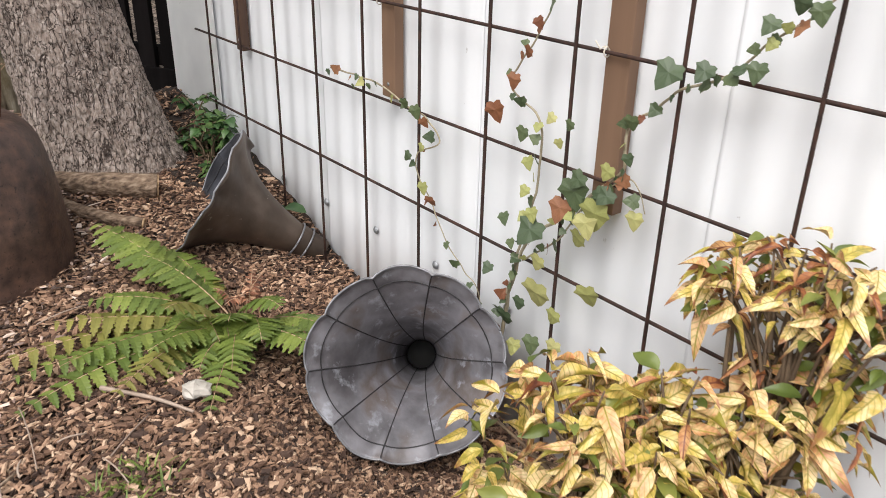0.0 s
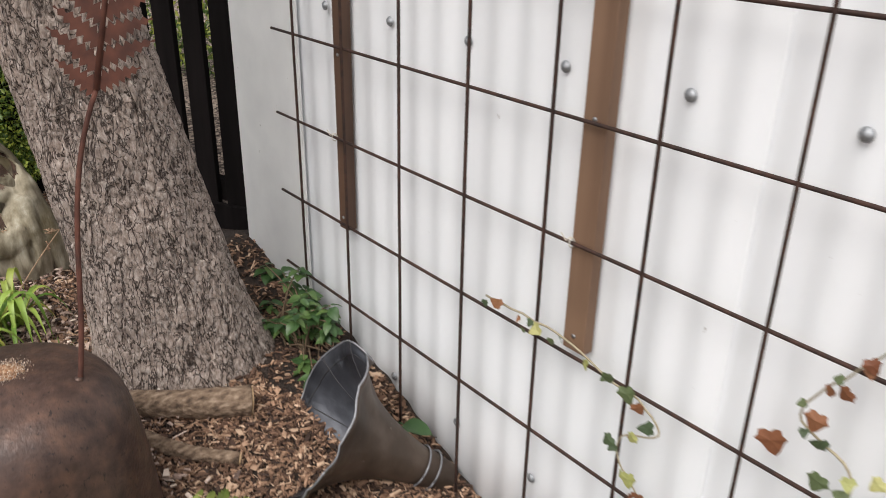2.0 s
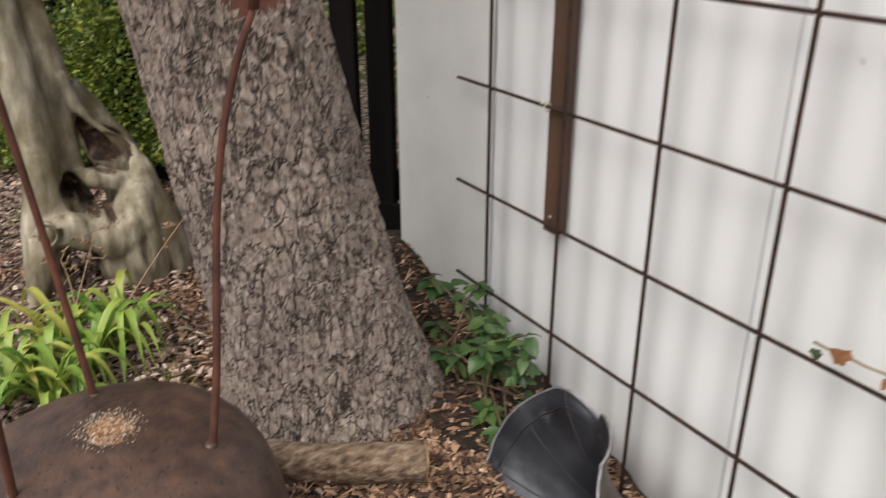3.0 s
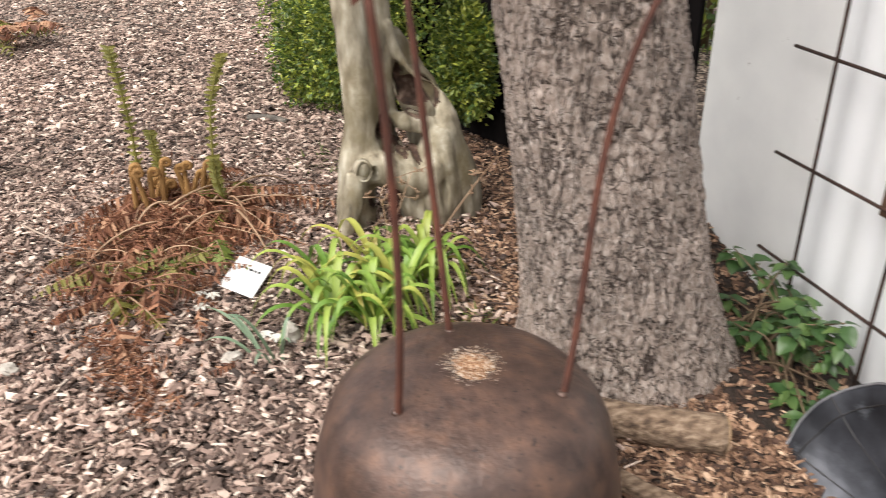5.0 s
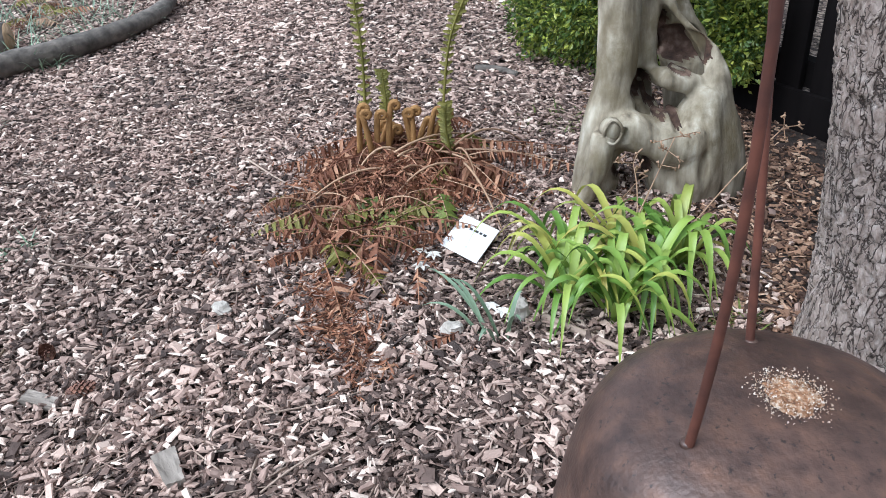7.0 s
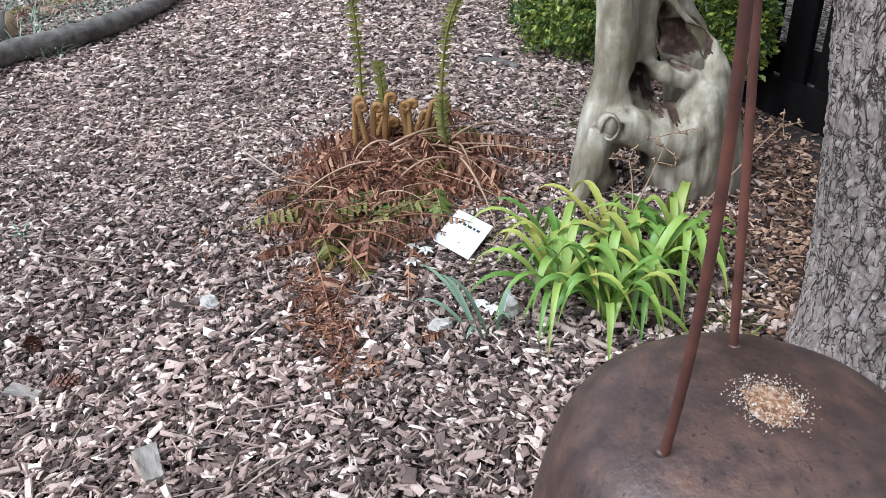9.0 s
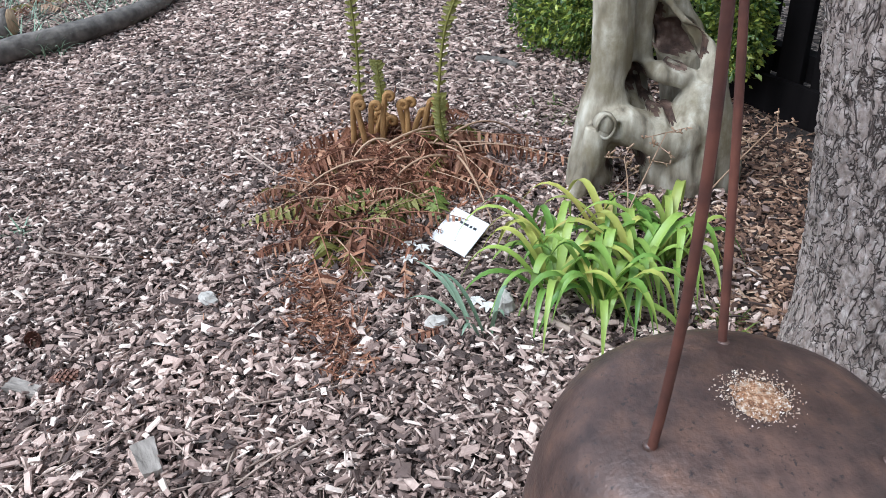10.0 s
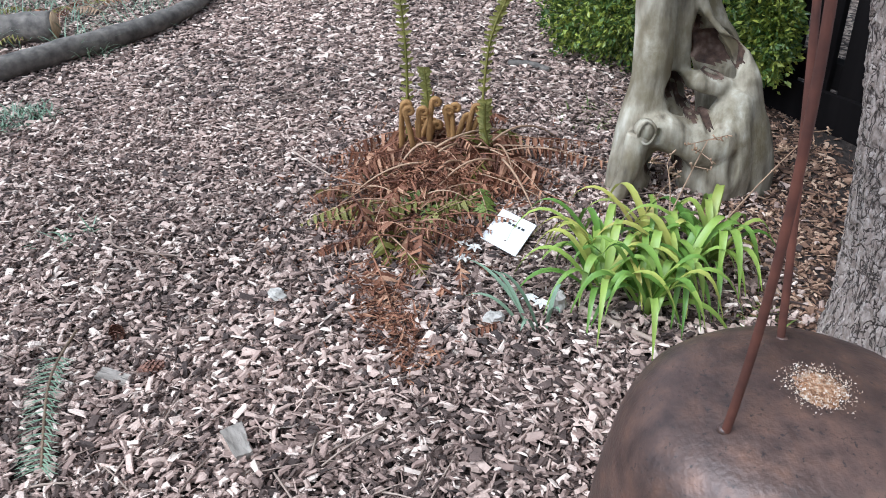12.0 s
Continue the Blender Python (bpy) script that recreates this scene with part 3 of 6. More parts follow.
for i, (x0, x1) in enumerate(((0.10, 0.825), (0.79, 1.40), (1.365, 1.975), (1.94, 2.70), (2.66, 3.6))):
    sheet(x0, x1, 0.003 * (i % 2))
g = Geo().box((-0.207, -0.016, -0.38), (0.165, -0.0125, WALL_TOP))
g.box((-0.207, -0.0125, -0.38), (-0.2035, 0.125, WALL_TOP))
bevel(part("corner_flashing", g, M_FLASH, wall, "flat corner flashing with chipped white paint", smooth=False), 0.0012)


def nail_mesh():
    g = Geo()
    prof = [(0.0, -0.0065), (0.004, -0.006), (0.0075, -0.0042), (0.010, -0.0015), (0.0105, 0.0)]
    v, f, seg = [], [], 14
    for r, y in prof:
        v += [(r * math.cos(2 * math.pi * k / seg), y, r * math.sin(2 * math.pi * k / seg)) for k in range(seg)]
    for i in range(len(prof) - 1):
        f += [(i * seg + k, i * seg + (k + 1) % seg, (i + 1) * seg + (k + 1) % seg, (i + 1) * seg + k) for k in range(seg)]
    return g.add(v, f).mesh("nail", M_LEAD)


NAIL = nail_mesh()
for z in (-0.027, 0.826, 1.68):
    for k in range(-1, 12):
        ob = part("nail", NAIL, M_LEAD, wall, "lead-headed roofing nail" if k == 0 else "")
        x = 0.546 + 0.243 * k
        ob.location = (x + rng.uniform(-0.004, 0.004), -0.0105 - (0.006 if k < 0 else 0.0), z + rng.uniform(-0.006, 0.006))

# ---- battens and mesh trellis ----
for x0, x1, z0, m, lab in ((0.360, 0.397, 0.315, M_BATTEN2, "dark brown weathered timber batten fixed to the white wall"), (1.101, 1.149, 0.338, M_BATTEN, "brown stained timber batten fixed to the white wall"),
                           (1.730, 1.779, 0.275, M_BATTEN, "brown stained timber batten fixed to the white wall")):
    b = part("timber_batten", Geo().box((x0, -0.036, z0), (x1, -0.011, 2.2)), m, None, smooth=False)
    bevel(b, 0.002)
    tagged(b, lab, "batten", "battens behind the trellis")
    for z in (z0 + 0.42, z0 + 0.03):
        part("screw", Geo().tube([((x0 + x1) / 2, -0.0375, z), ((x0 + x1) / 2, -0.0355, z)], 0.004, 8), M_LEAD, b)

CELL, X1, Z0 = 0.21, 0.21, 0.125
trellis = thing("mesh_trellis", "rusty square steel reinforcing mesh used as a trellis", "trellis", (1.7, -0.05, -0.15))


def bar(a, b, r=0.0034):
    n = 14
    pts = []
    for i in range(n + 1):
        k = i / n
        p = Vector(a).lerp(Vector(b), k)
        p.y += 0.0012 * noise.noise(p * 3)
        pts.append(p)
    part("bar", Geo().tube(pts, r, 8), M_REBAR, trellis)


for i in range(16):
    x = X1 + CELL * i
    bar((x, -0.0525, ground_z(x, -0.05) - 0.04), (x, -0.0525, 2.05))
for j in range(10):
    z = Z0 + CELL * j
    bar((0.094, -0.0465, z), (3.46, -0.0465, z))
for x, z in ((0.364, 0.545), (1.105, 0.545), (1.735, 0.545), (1.735, 0.755)):
    ring = [(x + 0.006 * math.sin(a * 0.4), -0.046 + 0.008 * math.cos(a), z + 0.008 * math.sin(a)) for a in np.linspace(0, 9, 16)] + [(x - 0.012, -0.056, z + 0.016)]
    part("wire_tie", Geo().tube(ring, 0.0013, 5), M_TWINE, trellis, "twisted pale wire tie")

# ---- black fence ----
fence = thing("fence", "black stained vertical timber paling fence", "fence", (-1.0, 0.02, 0), kind="")
FU, FN = Vector((-1, -0.5, 0)).normalized(), Vector((0.5, -1, 0)).normalized()


def plank(o, along, deep, lo, hi):
    """An upright or level board: o and the spans along the fence, across it and in height."""
    c = [o + FU * a + FN * d + Vector((0, 0, z)) for z in (lo, hi) for a, d in ((along[0], deep[0]), (along[1], deep[0]), (along[1], deep[1]), (along[0], deep[1]))]
    return Geo().add(c, [(0, 3, 2, 1), (4, 5, 6, 7), (0, 1, 5, 4), (1, 2, 6, 5), (2, 3, 7, 6), (3, 0, 4, 7)])


FO = Vector((-0.43, 0.06, 0))
for k in range(13):
    o = FO + FU * 0.112 * k
    bevel(part("paling", plank(o, (-0.038, 0.038), (-0.011, 0.011), -0.06, 1.75 + 0.01 * math.sin(k * 3)), M_BLACK, fence, smooth=False), 0.003)
for z in (0.10, 1.5):
    part("rail", plank(FO, (-0.1, 1.45), (-0.055, -0.0115), z, z + 0.07), M_BLACK, fence, smooth=False)
part("base_board", plank(FO, (-0.1, 1.45), (0.0115, 0.03), -0.06, 0.10), M_BLACK, fence, smooth=False)


# ---- conifer trunk ----
def trunk():
    tree = thing("tree", "conifer with a thick leaning trunk of scaly grey-brown bark", "tree", (0.147, -0.38, 0))
    seg, v, f = 330, [], []
    zs = list(np.arange(-0.16, 1.02, 0.0042)) + list(np.arange(1.03, 5.0, 0.08))
    for z in zs:
        cx, cy = 0.147 - 0.023 * z, -0.38 - 0.175 * z
        for k in range(seg):
            a = 2 * math.pi * k / seg
            d = Vector((math.cos(a), math.sin(a), 0))
            root = 0.5 + 0.5 * math.cos(a * 3 + 2.2)
            r = 0.187 - 0.052 * min(z, 1.0) - 0.022 * max(0.0, min(z, 4.5) - 1.0) + (0.042 + 0.03 * root + 0.022 * max(0.0, -d.y)) * math.exp(-max(z + 0.06, -0.1) / 0.085)
            p = Vector((d.x * 0.17, d.y * 0.17, z))
            p += noise.noise_vector(p * 30) * 0.009 + noise.noise_vector(p * 90) * 0.003
            q = Vector((p.x * 50, p.y * 50, p.z * 27))
            dd, near = noise.voronoi(q)
            off = q - near[0]
            # every scale has its own height and lifts at one edge; clefts part them
            own = noise.cell(near[0] * 7.3)
            scale_h = 0.0016 * own + 0.0022 * (off.x * math.sin(own * 9) + off.y * math.cos(own * 9) - 0.7 * off.z)
            cleft = 1 - min(1.0, (dd[1] - dd[0]) * 6.5)
            fissure = max(0.0, 1 - abs(noise.noise((p.x * 17, p.y * 17, p.z * 4.5))) / 0.07)
            r += scale_h - 0.0040 * cleft - 0.007 * fissure + 0.006 * noise.noise((d.x * 2.5, d.y * 2.5, z * 4)) + 0.0016 * noise.noise(p * 160)
            v.append((cx + d.x * r, cy + d.y * r, z))
    n = len(zs)
    f = [(i * seg + k, i * seg + (k + 1) % seg, (i + 1) * seg + (k + 1) % seg, (i + 1) * seg + k) for i in range(n - 1) for k in range(seg)]
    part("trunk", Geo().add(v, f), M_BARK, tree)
    r2 = random.Random(3)
    twigs = Geo()
    for k in range(16):
        z = 2.6 + 0.15 * k
        a = k * 2.4
        base = Vector((0.147 - 0.023 * z, -0.38 - 0.175 * z, z))
        tip = base + Vector((math.cos(a), math.sin(a), -0.12)) * (1.35 - 0.05 * k)
        pts = curve3(base, (base + tip) / 2 + Vector((0, 0, 0.12)), tip, 8)
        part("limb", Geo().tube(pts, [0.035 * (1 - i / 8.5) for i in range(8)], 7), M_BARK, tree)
        for p in pts[2:]:
            for _ in range(26):
                d = Vector((r2.gauss(0, 1), r2.gauss(0, 1), r2.gauss(0, 0.4))).normalized()
                twigs.ribbon([p, p + d * 0.10, p + d * 0.2 + Vector((0, 0, -0.03))], [0.006, 0.011, 0.002])
    part("crown", twigs, M_SHRUB, tree, "sparse dark green needle sprays")


trunk()


def log(name, label, pts, rad, material, cut=None, seg=18, rough=0.06):
    path = through_points(pts, 8)
    n = len(path)
    rr = [rad[0] + (rad[1] - rad[0]) * i / (n - 1) for i in range(n)]
    g = Geo().tube(path, rr, seg)
    g.v = [tuple(Vector(p) + Vector((noise.noise(Vector(p) * 40), noise.noise(Vector(p) * 40 + Vector((9, 0, 0))), noise.noise(Vector(p) * 40 + Vector((0, 9, 0))))) * rad[0] * rough * 2) for p in g.v]
    root = thing(name, label, "log" if rad[0] > 0.02 else "stick", path[0])
    part("bark", g, material, root)
    if cut:
        d0, d1 = (path[1] - path[0]).normalized(), (path[-1] - path[-2]).normalized()
        for p, d, r in ((path[0] - d0 * 0.003, d0, rr[0]), (path[-1] + d1 * 0.001, d1, rr[-1])):
            part("cut_end", Geo().tube([p, p + d * 0.004], r * 0.93, seg), cut, root)
    return root


def on(x, y, h=0.0):
    return (x, y, ground_z(x, y) + h)


log("log", "short cut log with brown bark at the foot of the tree", [on(0.33, -0.59, 0.030), on(0.40, -0.48, 0.030), on(0.452, -0.352, 0.030)], (0.031, 0.036), M_LOG, M_CUT)
log("log", "thin barked branch lying on the mulch by the tree", [on(0.40, -0.62, 0.02), on(0.50, -0.53, 0.015), on(0.565, -0.44, 0.012)], (0.019, 0.015), M_LOG, M_CUT)


# ---- rusted bell with steel fern stems ----
BX, BY = 0.530, -0.838
BELL = [(0.0, 0.303), (0.02, 0.3025), (0.04, 0.301), (0.06, 0.298), (0.08, 0.294), (0.11, 0.287), (0.14, 0.277), (0.165, 0.261), (0.185, 0.235), (0.200, 0.196), (0.212, 0.13), (0.221, 0.05), (0.227, -0.03), (0.231, -0.14)]


def bell_z(r):
    for (r0, z0), (r1, z1) in zip(BELL, BELL[1:]):
        if r <= r1:
            return z0 + (z1 - z0) * (r - r0) / (r1 - r0)
    return BELL[-1][1]


def lathe(profile, seg, wob=0.0):
    g, v = Geo(), []
    for r, z in profile:
        for k in range(seg):
            a = 2 * math.pi * k / seg
            rr = r + wob * noise.noise((math.cos(a) * 2, math.sin(a) * 2, z * 8)) * min(1, r / 0.05)
            v.append((rr * math.cos(a), rr * math.sin(a), z))
    return g.add(v, [(i * seg + k, (i + 1) * seg + k, (i + 1) * seg + (k + 1) % seg, i * seg + (k + 1) % seg) for i in range(len(profile) - 1) for k in range(seg)])


def fern_plate(base, direction, facing, size, parent):
    """A fern frond cut from rusted plate: midrib and toothed blades on both sides."""
    d, nrm = Vector(direction).normalized(), Vector(facing).normalized()
    s = d.cross(nrm).normalized()
    base = Vector(base)
    rib = part("frond_plate", Geo().tube([base, base + d * 0.22 * size, base + d * 0.44 * size], [0.006, 0.004, 0.002], 7), M_RUSTLEAF, parent, "fern leaf cut from rusted steel plate")
    for i in range(9):
        y = 0.043 * i * size
        ln = (0.105 - 0.009 * i) * size * (1.0 if i else 0.72)
        for sd in (-1, 1):
            g = Geo()
            o = base + d * (y + (0.012 if sd > 0 else 0.0) * size)
            ax = (s * sd * 0.86 + d * 0.5).normalized()
            cr = ax.cross(nrm) * sd
            m = 6
            top, low = [], []
            for k in range(m + 1):
                w = 0.019 * size * (1 - (k / m) ** 2 * 0.9)
                c = o + ax * ln * k / m
                top += [c + cr * w * 0.5, c + ax * ln / m * 0.55 + cr * w * 1.15]
                low += [c - cr * w * 0.5, c + ax * ln / m * 0.55 - cr * w * 1.15]
            v = [p + nrm * 0.0012 * e for e in (1, -1) for q in zip(top, low) for p in q]
            n, f = 2 * (m + 1), []
            for k in range(n - 1):
                a, b = 2 * k, 2 * n + 2 * k
                f += [(a, a + 2, a + 3, a + 1), (b + 1, b + 3, b + 2, b), (a, b, b + 2, a + 2), (a + 3, b + 3, b + 1, a + 1)]
            part("blade", g.add(v, f), M_RUSTLEAF, rib, smooth=False)


bell = thing("rusted_bell_planter", "rusted iron bell standing mouth down on mulch with fern stems", "garden ornament", (BX, BY, -0.1))
fine_bell = [(max(0.0, p.x), p.y) for p in through_points([(r, z, 0) for r, z in BELL], 7)]
gb = lathe(fine_bell, 168, 0.003)
gb.v = [tuple(Vector(p) * (1 + 0.003 * noise.noise(Vector(p) * 22) + 0.0016 * noise.noise(Vector(p) * 75) + 0.0012 * noise.noise(Vector(p) * 160))) for p in gb.v]
b = part("bell_body", gb, M_RUST, None)
b.location = (BX, BY, 0)
b.parent = bell
b.matrix_parent_inverse = bell.matrix_basis.inverted()
so = b.modifiers.new("thick", "SOLIDIFY")
so.thickness, so.offset = 0.008, -1
CR = 0.010
g, seg = Geo(), 40
v = []
for i in range(9):
    for k in range(seg):
        a = 2 * math.pi * k / seg
        r = (0.003 + 0.0036 * i) * (1 + (0.34 * noise.noise((math.cos(a) * 1.6, math.sin(a) * 1.6, 4)) + 0.22 * noise.noise((math.cos(a) * 7, math.sin(a) * 7, 1))) * i / 8)
        h = 0.0035 * (1 - (i / 8) ** 3) + 0.0022 * noise.noise((r * math.cos(a) * 130, r * math.sin(a) * 130, 0))
        v.append((BX + r * math.cos(a), BY + CR + r * math.sin(a), bell_z(r) + h - 0.001 - (0.003 if i == 8 else 0)))
g.add(v, [(i * seg + k, (i + 1) * seg + k, (i + 1) * seg + (k + 1) % seg, i * seg + (k + 1) % seg) for i in range(8) for k in range(seg)] + [tuple(range(seg))])
part("rust_crust", g, M_ORANGE, bell, "flaking orange rust crust on the crown")
rc = random.Random(2)
g = Geo()
for _ in range(800):
    a, r = rc.uniform(0, 6.28), abs(rc.gauss(0.027, 0.008))
    x, y, w = BX + r * math.cos(a), BY + CR + r * math.sin(a), rc.uniform(0.0005, 0.0017)
    o = Vector((x, y, bell_z(r) + 0.002))
    e = [Vector((rc.gauss(0, 1), rc.gauss(0, 1), rc.gauss(0, 0.5))).normalized() * w for _ in range(4)]
    g.add([o + q for q in e] + [o + Vector((0, 0, w))], [(0, 1, 4), (1, 2, 4), (2, 3, 4), (3, 0, 4), (0, 3, 2, 1)])
tagged(part("rust_scale", g, M_SCALE, bell, smooth=False), kind="stuff")
for x0, y0, ax, ay, bx, by, ex_, ey_, top, face in ((0.573, -0.940, 0.120, 0.061, -0.044, -0.165, 0, 0, 0.80, (1, -0.3, 0)), (0.427, -0.826, -0.065, -0.059, -0.013, -0.028, 0, 0, 0.86, (1, 0.1, 0)),
                                                     (0.598, -0.730, -0.18, 0.304, -0.128, -0.691, 0.46, 1.199, 0.765, (1, -0.35, 0.1))):
    pts = []
    for i in range(22):
        h = (top - 0.255) * i / 21 - 0.012
        k = max(h, 0)
        pts.append((x0 + ax * k + bx * k * k + ex_ * k ** 3, y0 + ay * k + by * k * k + ey_ * k ** 3, 0.268 + h))
    st = part("fern_stem", Geo().tube(pts, [0.0050 - 0.0008 * i / 21 for i in range(22)], 10), M_RUSTLEAF, bell, "rusted steel rod bent like a fern stem")
    part("weld", Geo().tube([(x0, y0, bell_z(math.hypot(x0 - BX, y0 - BY)) - 0.003), (x0, y0, bell_z(math.hypot(x0 - BX, y0 - BY)) + 0.003)], [0.0085, 0.006], 10), M_RUST, st)
    d = Vector(pts[-1]) - Vector(pts[-4])
    fern_plate(pts[-1], d + Vector((0, 0.0, 0.05)), face, 0.9, bell)


# ---- gramophone horns ----
def horn(label, centre, normal, spin, m_in, m_out, bend=(0, 0, 0), petal=0.05, dent=0.0):
    """normal: the way out of the mouth. The horn runs back from the mouth along -normal."""
    n = Vector(normal).normalized()
    rot = n.to_track_quat("Z", "Y").to_matrix().to_4x4()
    M = Matrix.Translation(centre) @ rot @ Matrix.Rotation(spin, 4, "Z")
    ob = thing("gramophone_horn", label, "gramophone horn", centre, "old gramophone horns")
    prof = [(0.192, 0.010), (0.188, 0.004), (0.180, 0.0), (0.168, -0.009), (0.155, -0.020), (0.138, -0.038), (0.118, -0.062), (0.100, -0.088), (0.084, -0.118), (0.070, -0.152), (0.058, -0.190), (0.048, -0.230), (0.040, -0.270), (0.034, -0.31)]
    N, seg = 10, 120
    above = M.to_3x3().inverted() @ Vector((0, 0, 1))
    top_a = math.atan2(above.y, above.x)
    rows = len(prof)

    def pt(r, z, a, off=0.0):
        k = min(1.0, r / 0.192)
        lobe = abs(math.cos(a * N / 2)) ** 0.6
        rr = r * (1 + petal * (lobe - 0.7) * k ** 6) + off
        off_top = math.atan2(math.sin(a - top_a), math.cos(a - top_a))
        rr *= 1 - dent * k ** 3 * (math.exp(-((off_top - 0.35) / 0.28) ** 2) - 0.5 * math.exp(-((off_top + 0.3) / 0.3) ** 2))
        z += dent * 0.06 * k * noise.noise((math.cos(a) * 3, math.sin(a) * 3, z * 22)) - 0.35 * dent * k ** 4 * math.exp(-((off_top - 0.35) / 0.3) ** 2)
        rr *= 1 + 0.045 * noise.noise((math.cos(a) * 1.3 + centre[0] * 5, math.sin(a) * 1.3, z * 4)) * k
        zz = z - 0.24 * petal * (lobe - 0.6) * k ** 5 + (0.012 * noise.noise((math.cos(a) * 1.5, math.sin(a) * 1.5, centre[0] * 9)) + 0.006 * noise.noise((math.cos(a) * 4, math.sin(a) * 4, z * 30 + centre[1] * 7))) * k ** 2
        return M @ Vector((rr * math.cos(a), rr * math.sin(a), zz)) + Vector(bend) * (max(0.0, -z) / 0.31)

    v = [pt(r, z, 2 * math.pi * k / seg) for r, z in prof for k in range(seg)]
    g = Geo().add(v, [(i * seg + k, i * seg + (k + 1) % seg, (i + 1) * seg + (k + 1) % seg, (i + 1) * seg + k) for i in range(rows - 1) for k in range(seg)])
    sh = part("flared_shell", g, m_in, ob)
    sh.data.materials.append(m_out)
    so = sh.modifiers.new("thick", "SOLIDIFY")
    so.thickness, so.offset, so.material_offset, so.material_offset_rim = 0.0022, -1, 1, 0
    rim = [pt(0.193, 0.010, 2 * math.pi * k / 160) for k in range(161)]
    part("rolled_rim", Geo().tube(rim, 0.0024, 6), M_RIM, ob, "rolled edge of the horn")
    crease = [pt(0.1655, -0.0095, 2 * math.pi * k / 160) for k in range(161)]
    part("crease", Geo().tube(crease, 0.0012, 5), M_SOLDER, ob)
    for j in range(N):
        a = 2 * math.pi * (j + 0.5) / N
        line = [pt(r, z, a) for r, z in prof]
        part("seam", Geo().tube(line, [0.0015] * 6 + [0.0013] * 8, 6), M_SOLDER, ob, "raised soldered seam" if j == 0 else "")
    neck = Geo().tube([M @ Vector((0, 0, z)) + Vector(bend) * (-z / 0.31) for z in (-0.258, -0.268, -0.30, -0.345)], [0.048, 0.046, 0.042, 0.036], 28, cap=False)
    part("neck", neck, m_out, ob)
    for z in (-0.262, -0.292):
        part("collar", Geo().tube([M @ Vector((0.048 * math.cos(a), 0.048 * math.sin(a), z)) + Vector(bend) * (-z / 0.31) for a in np.linspace(0, 2 * math.pi, 40)], 0.0025, 6), M_RIM, ob)
    part("throat", Geo().tube([M @ Vector((0, 0, -0.312)) + Vector(bend), M @ Vector((0, 0, -0.344)) + Vector(bend) * 1.1], 0.035, 28), M_THROAT, ob, "closed throat coloured near black as shade")
    return ob


horn("tarnished grey tin gramophone horn with petal rim on mulch", (1.502, -0.264, -0.082), (0.754, -0.537, 0.377), 0.35, M_HORN, M_HORN, (0.036, 0.023, -0.030))
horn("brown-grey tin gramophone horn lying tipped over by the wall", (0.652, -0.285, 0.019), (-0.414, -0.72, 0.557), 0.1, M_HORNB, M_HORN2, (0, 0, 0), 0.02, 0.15)


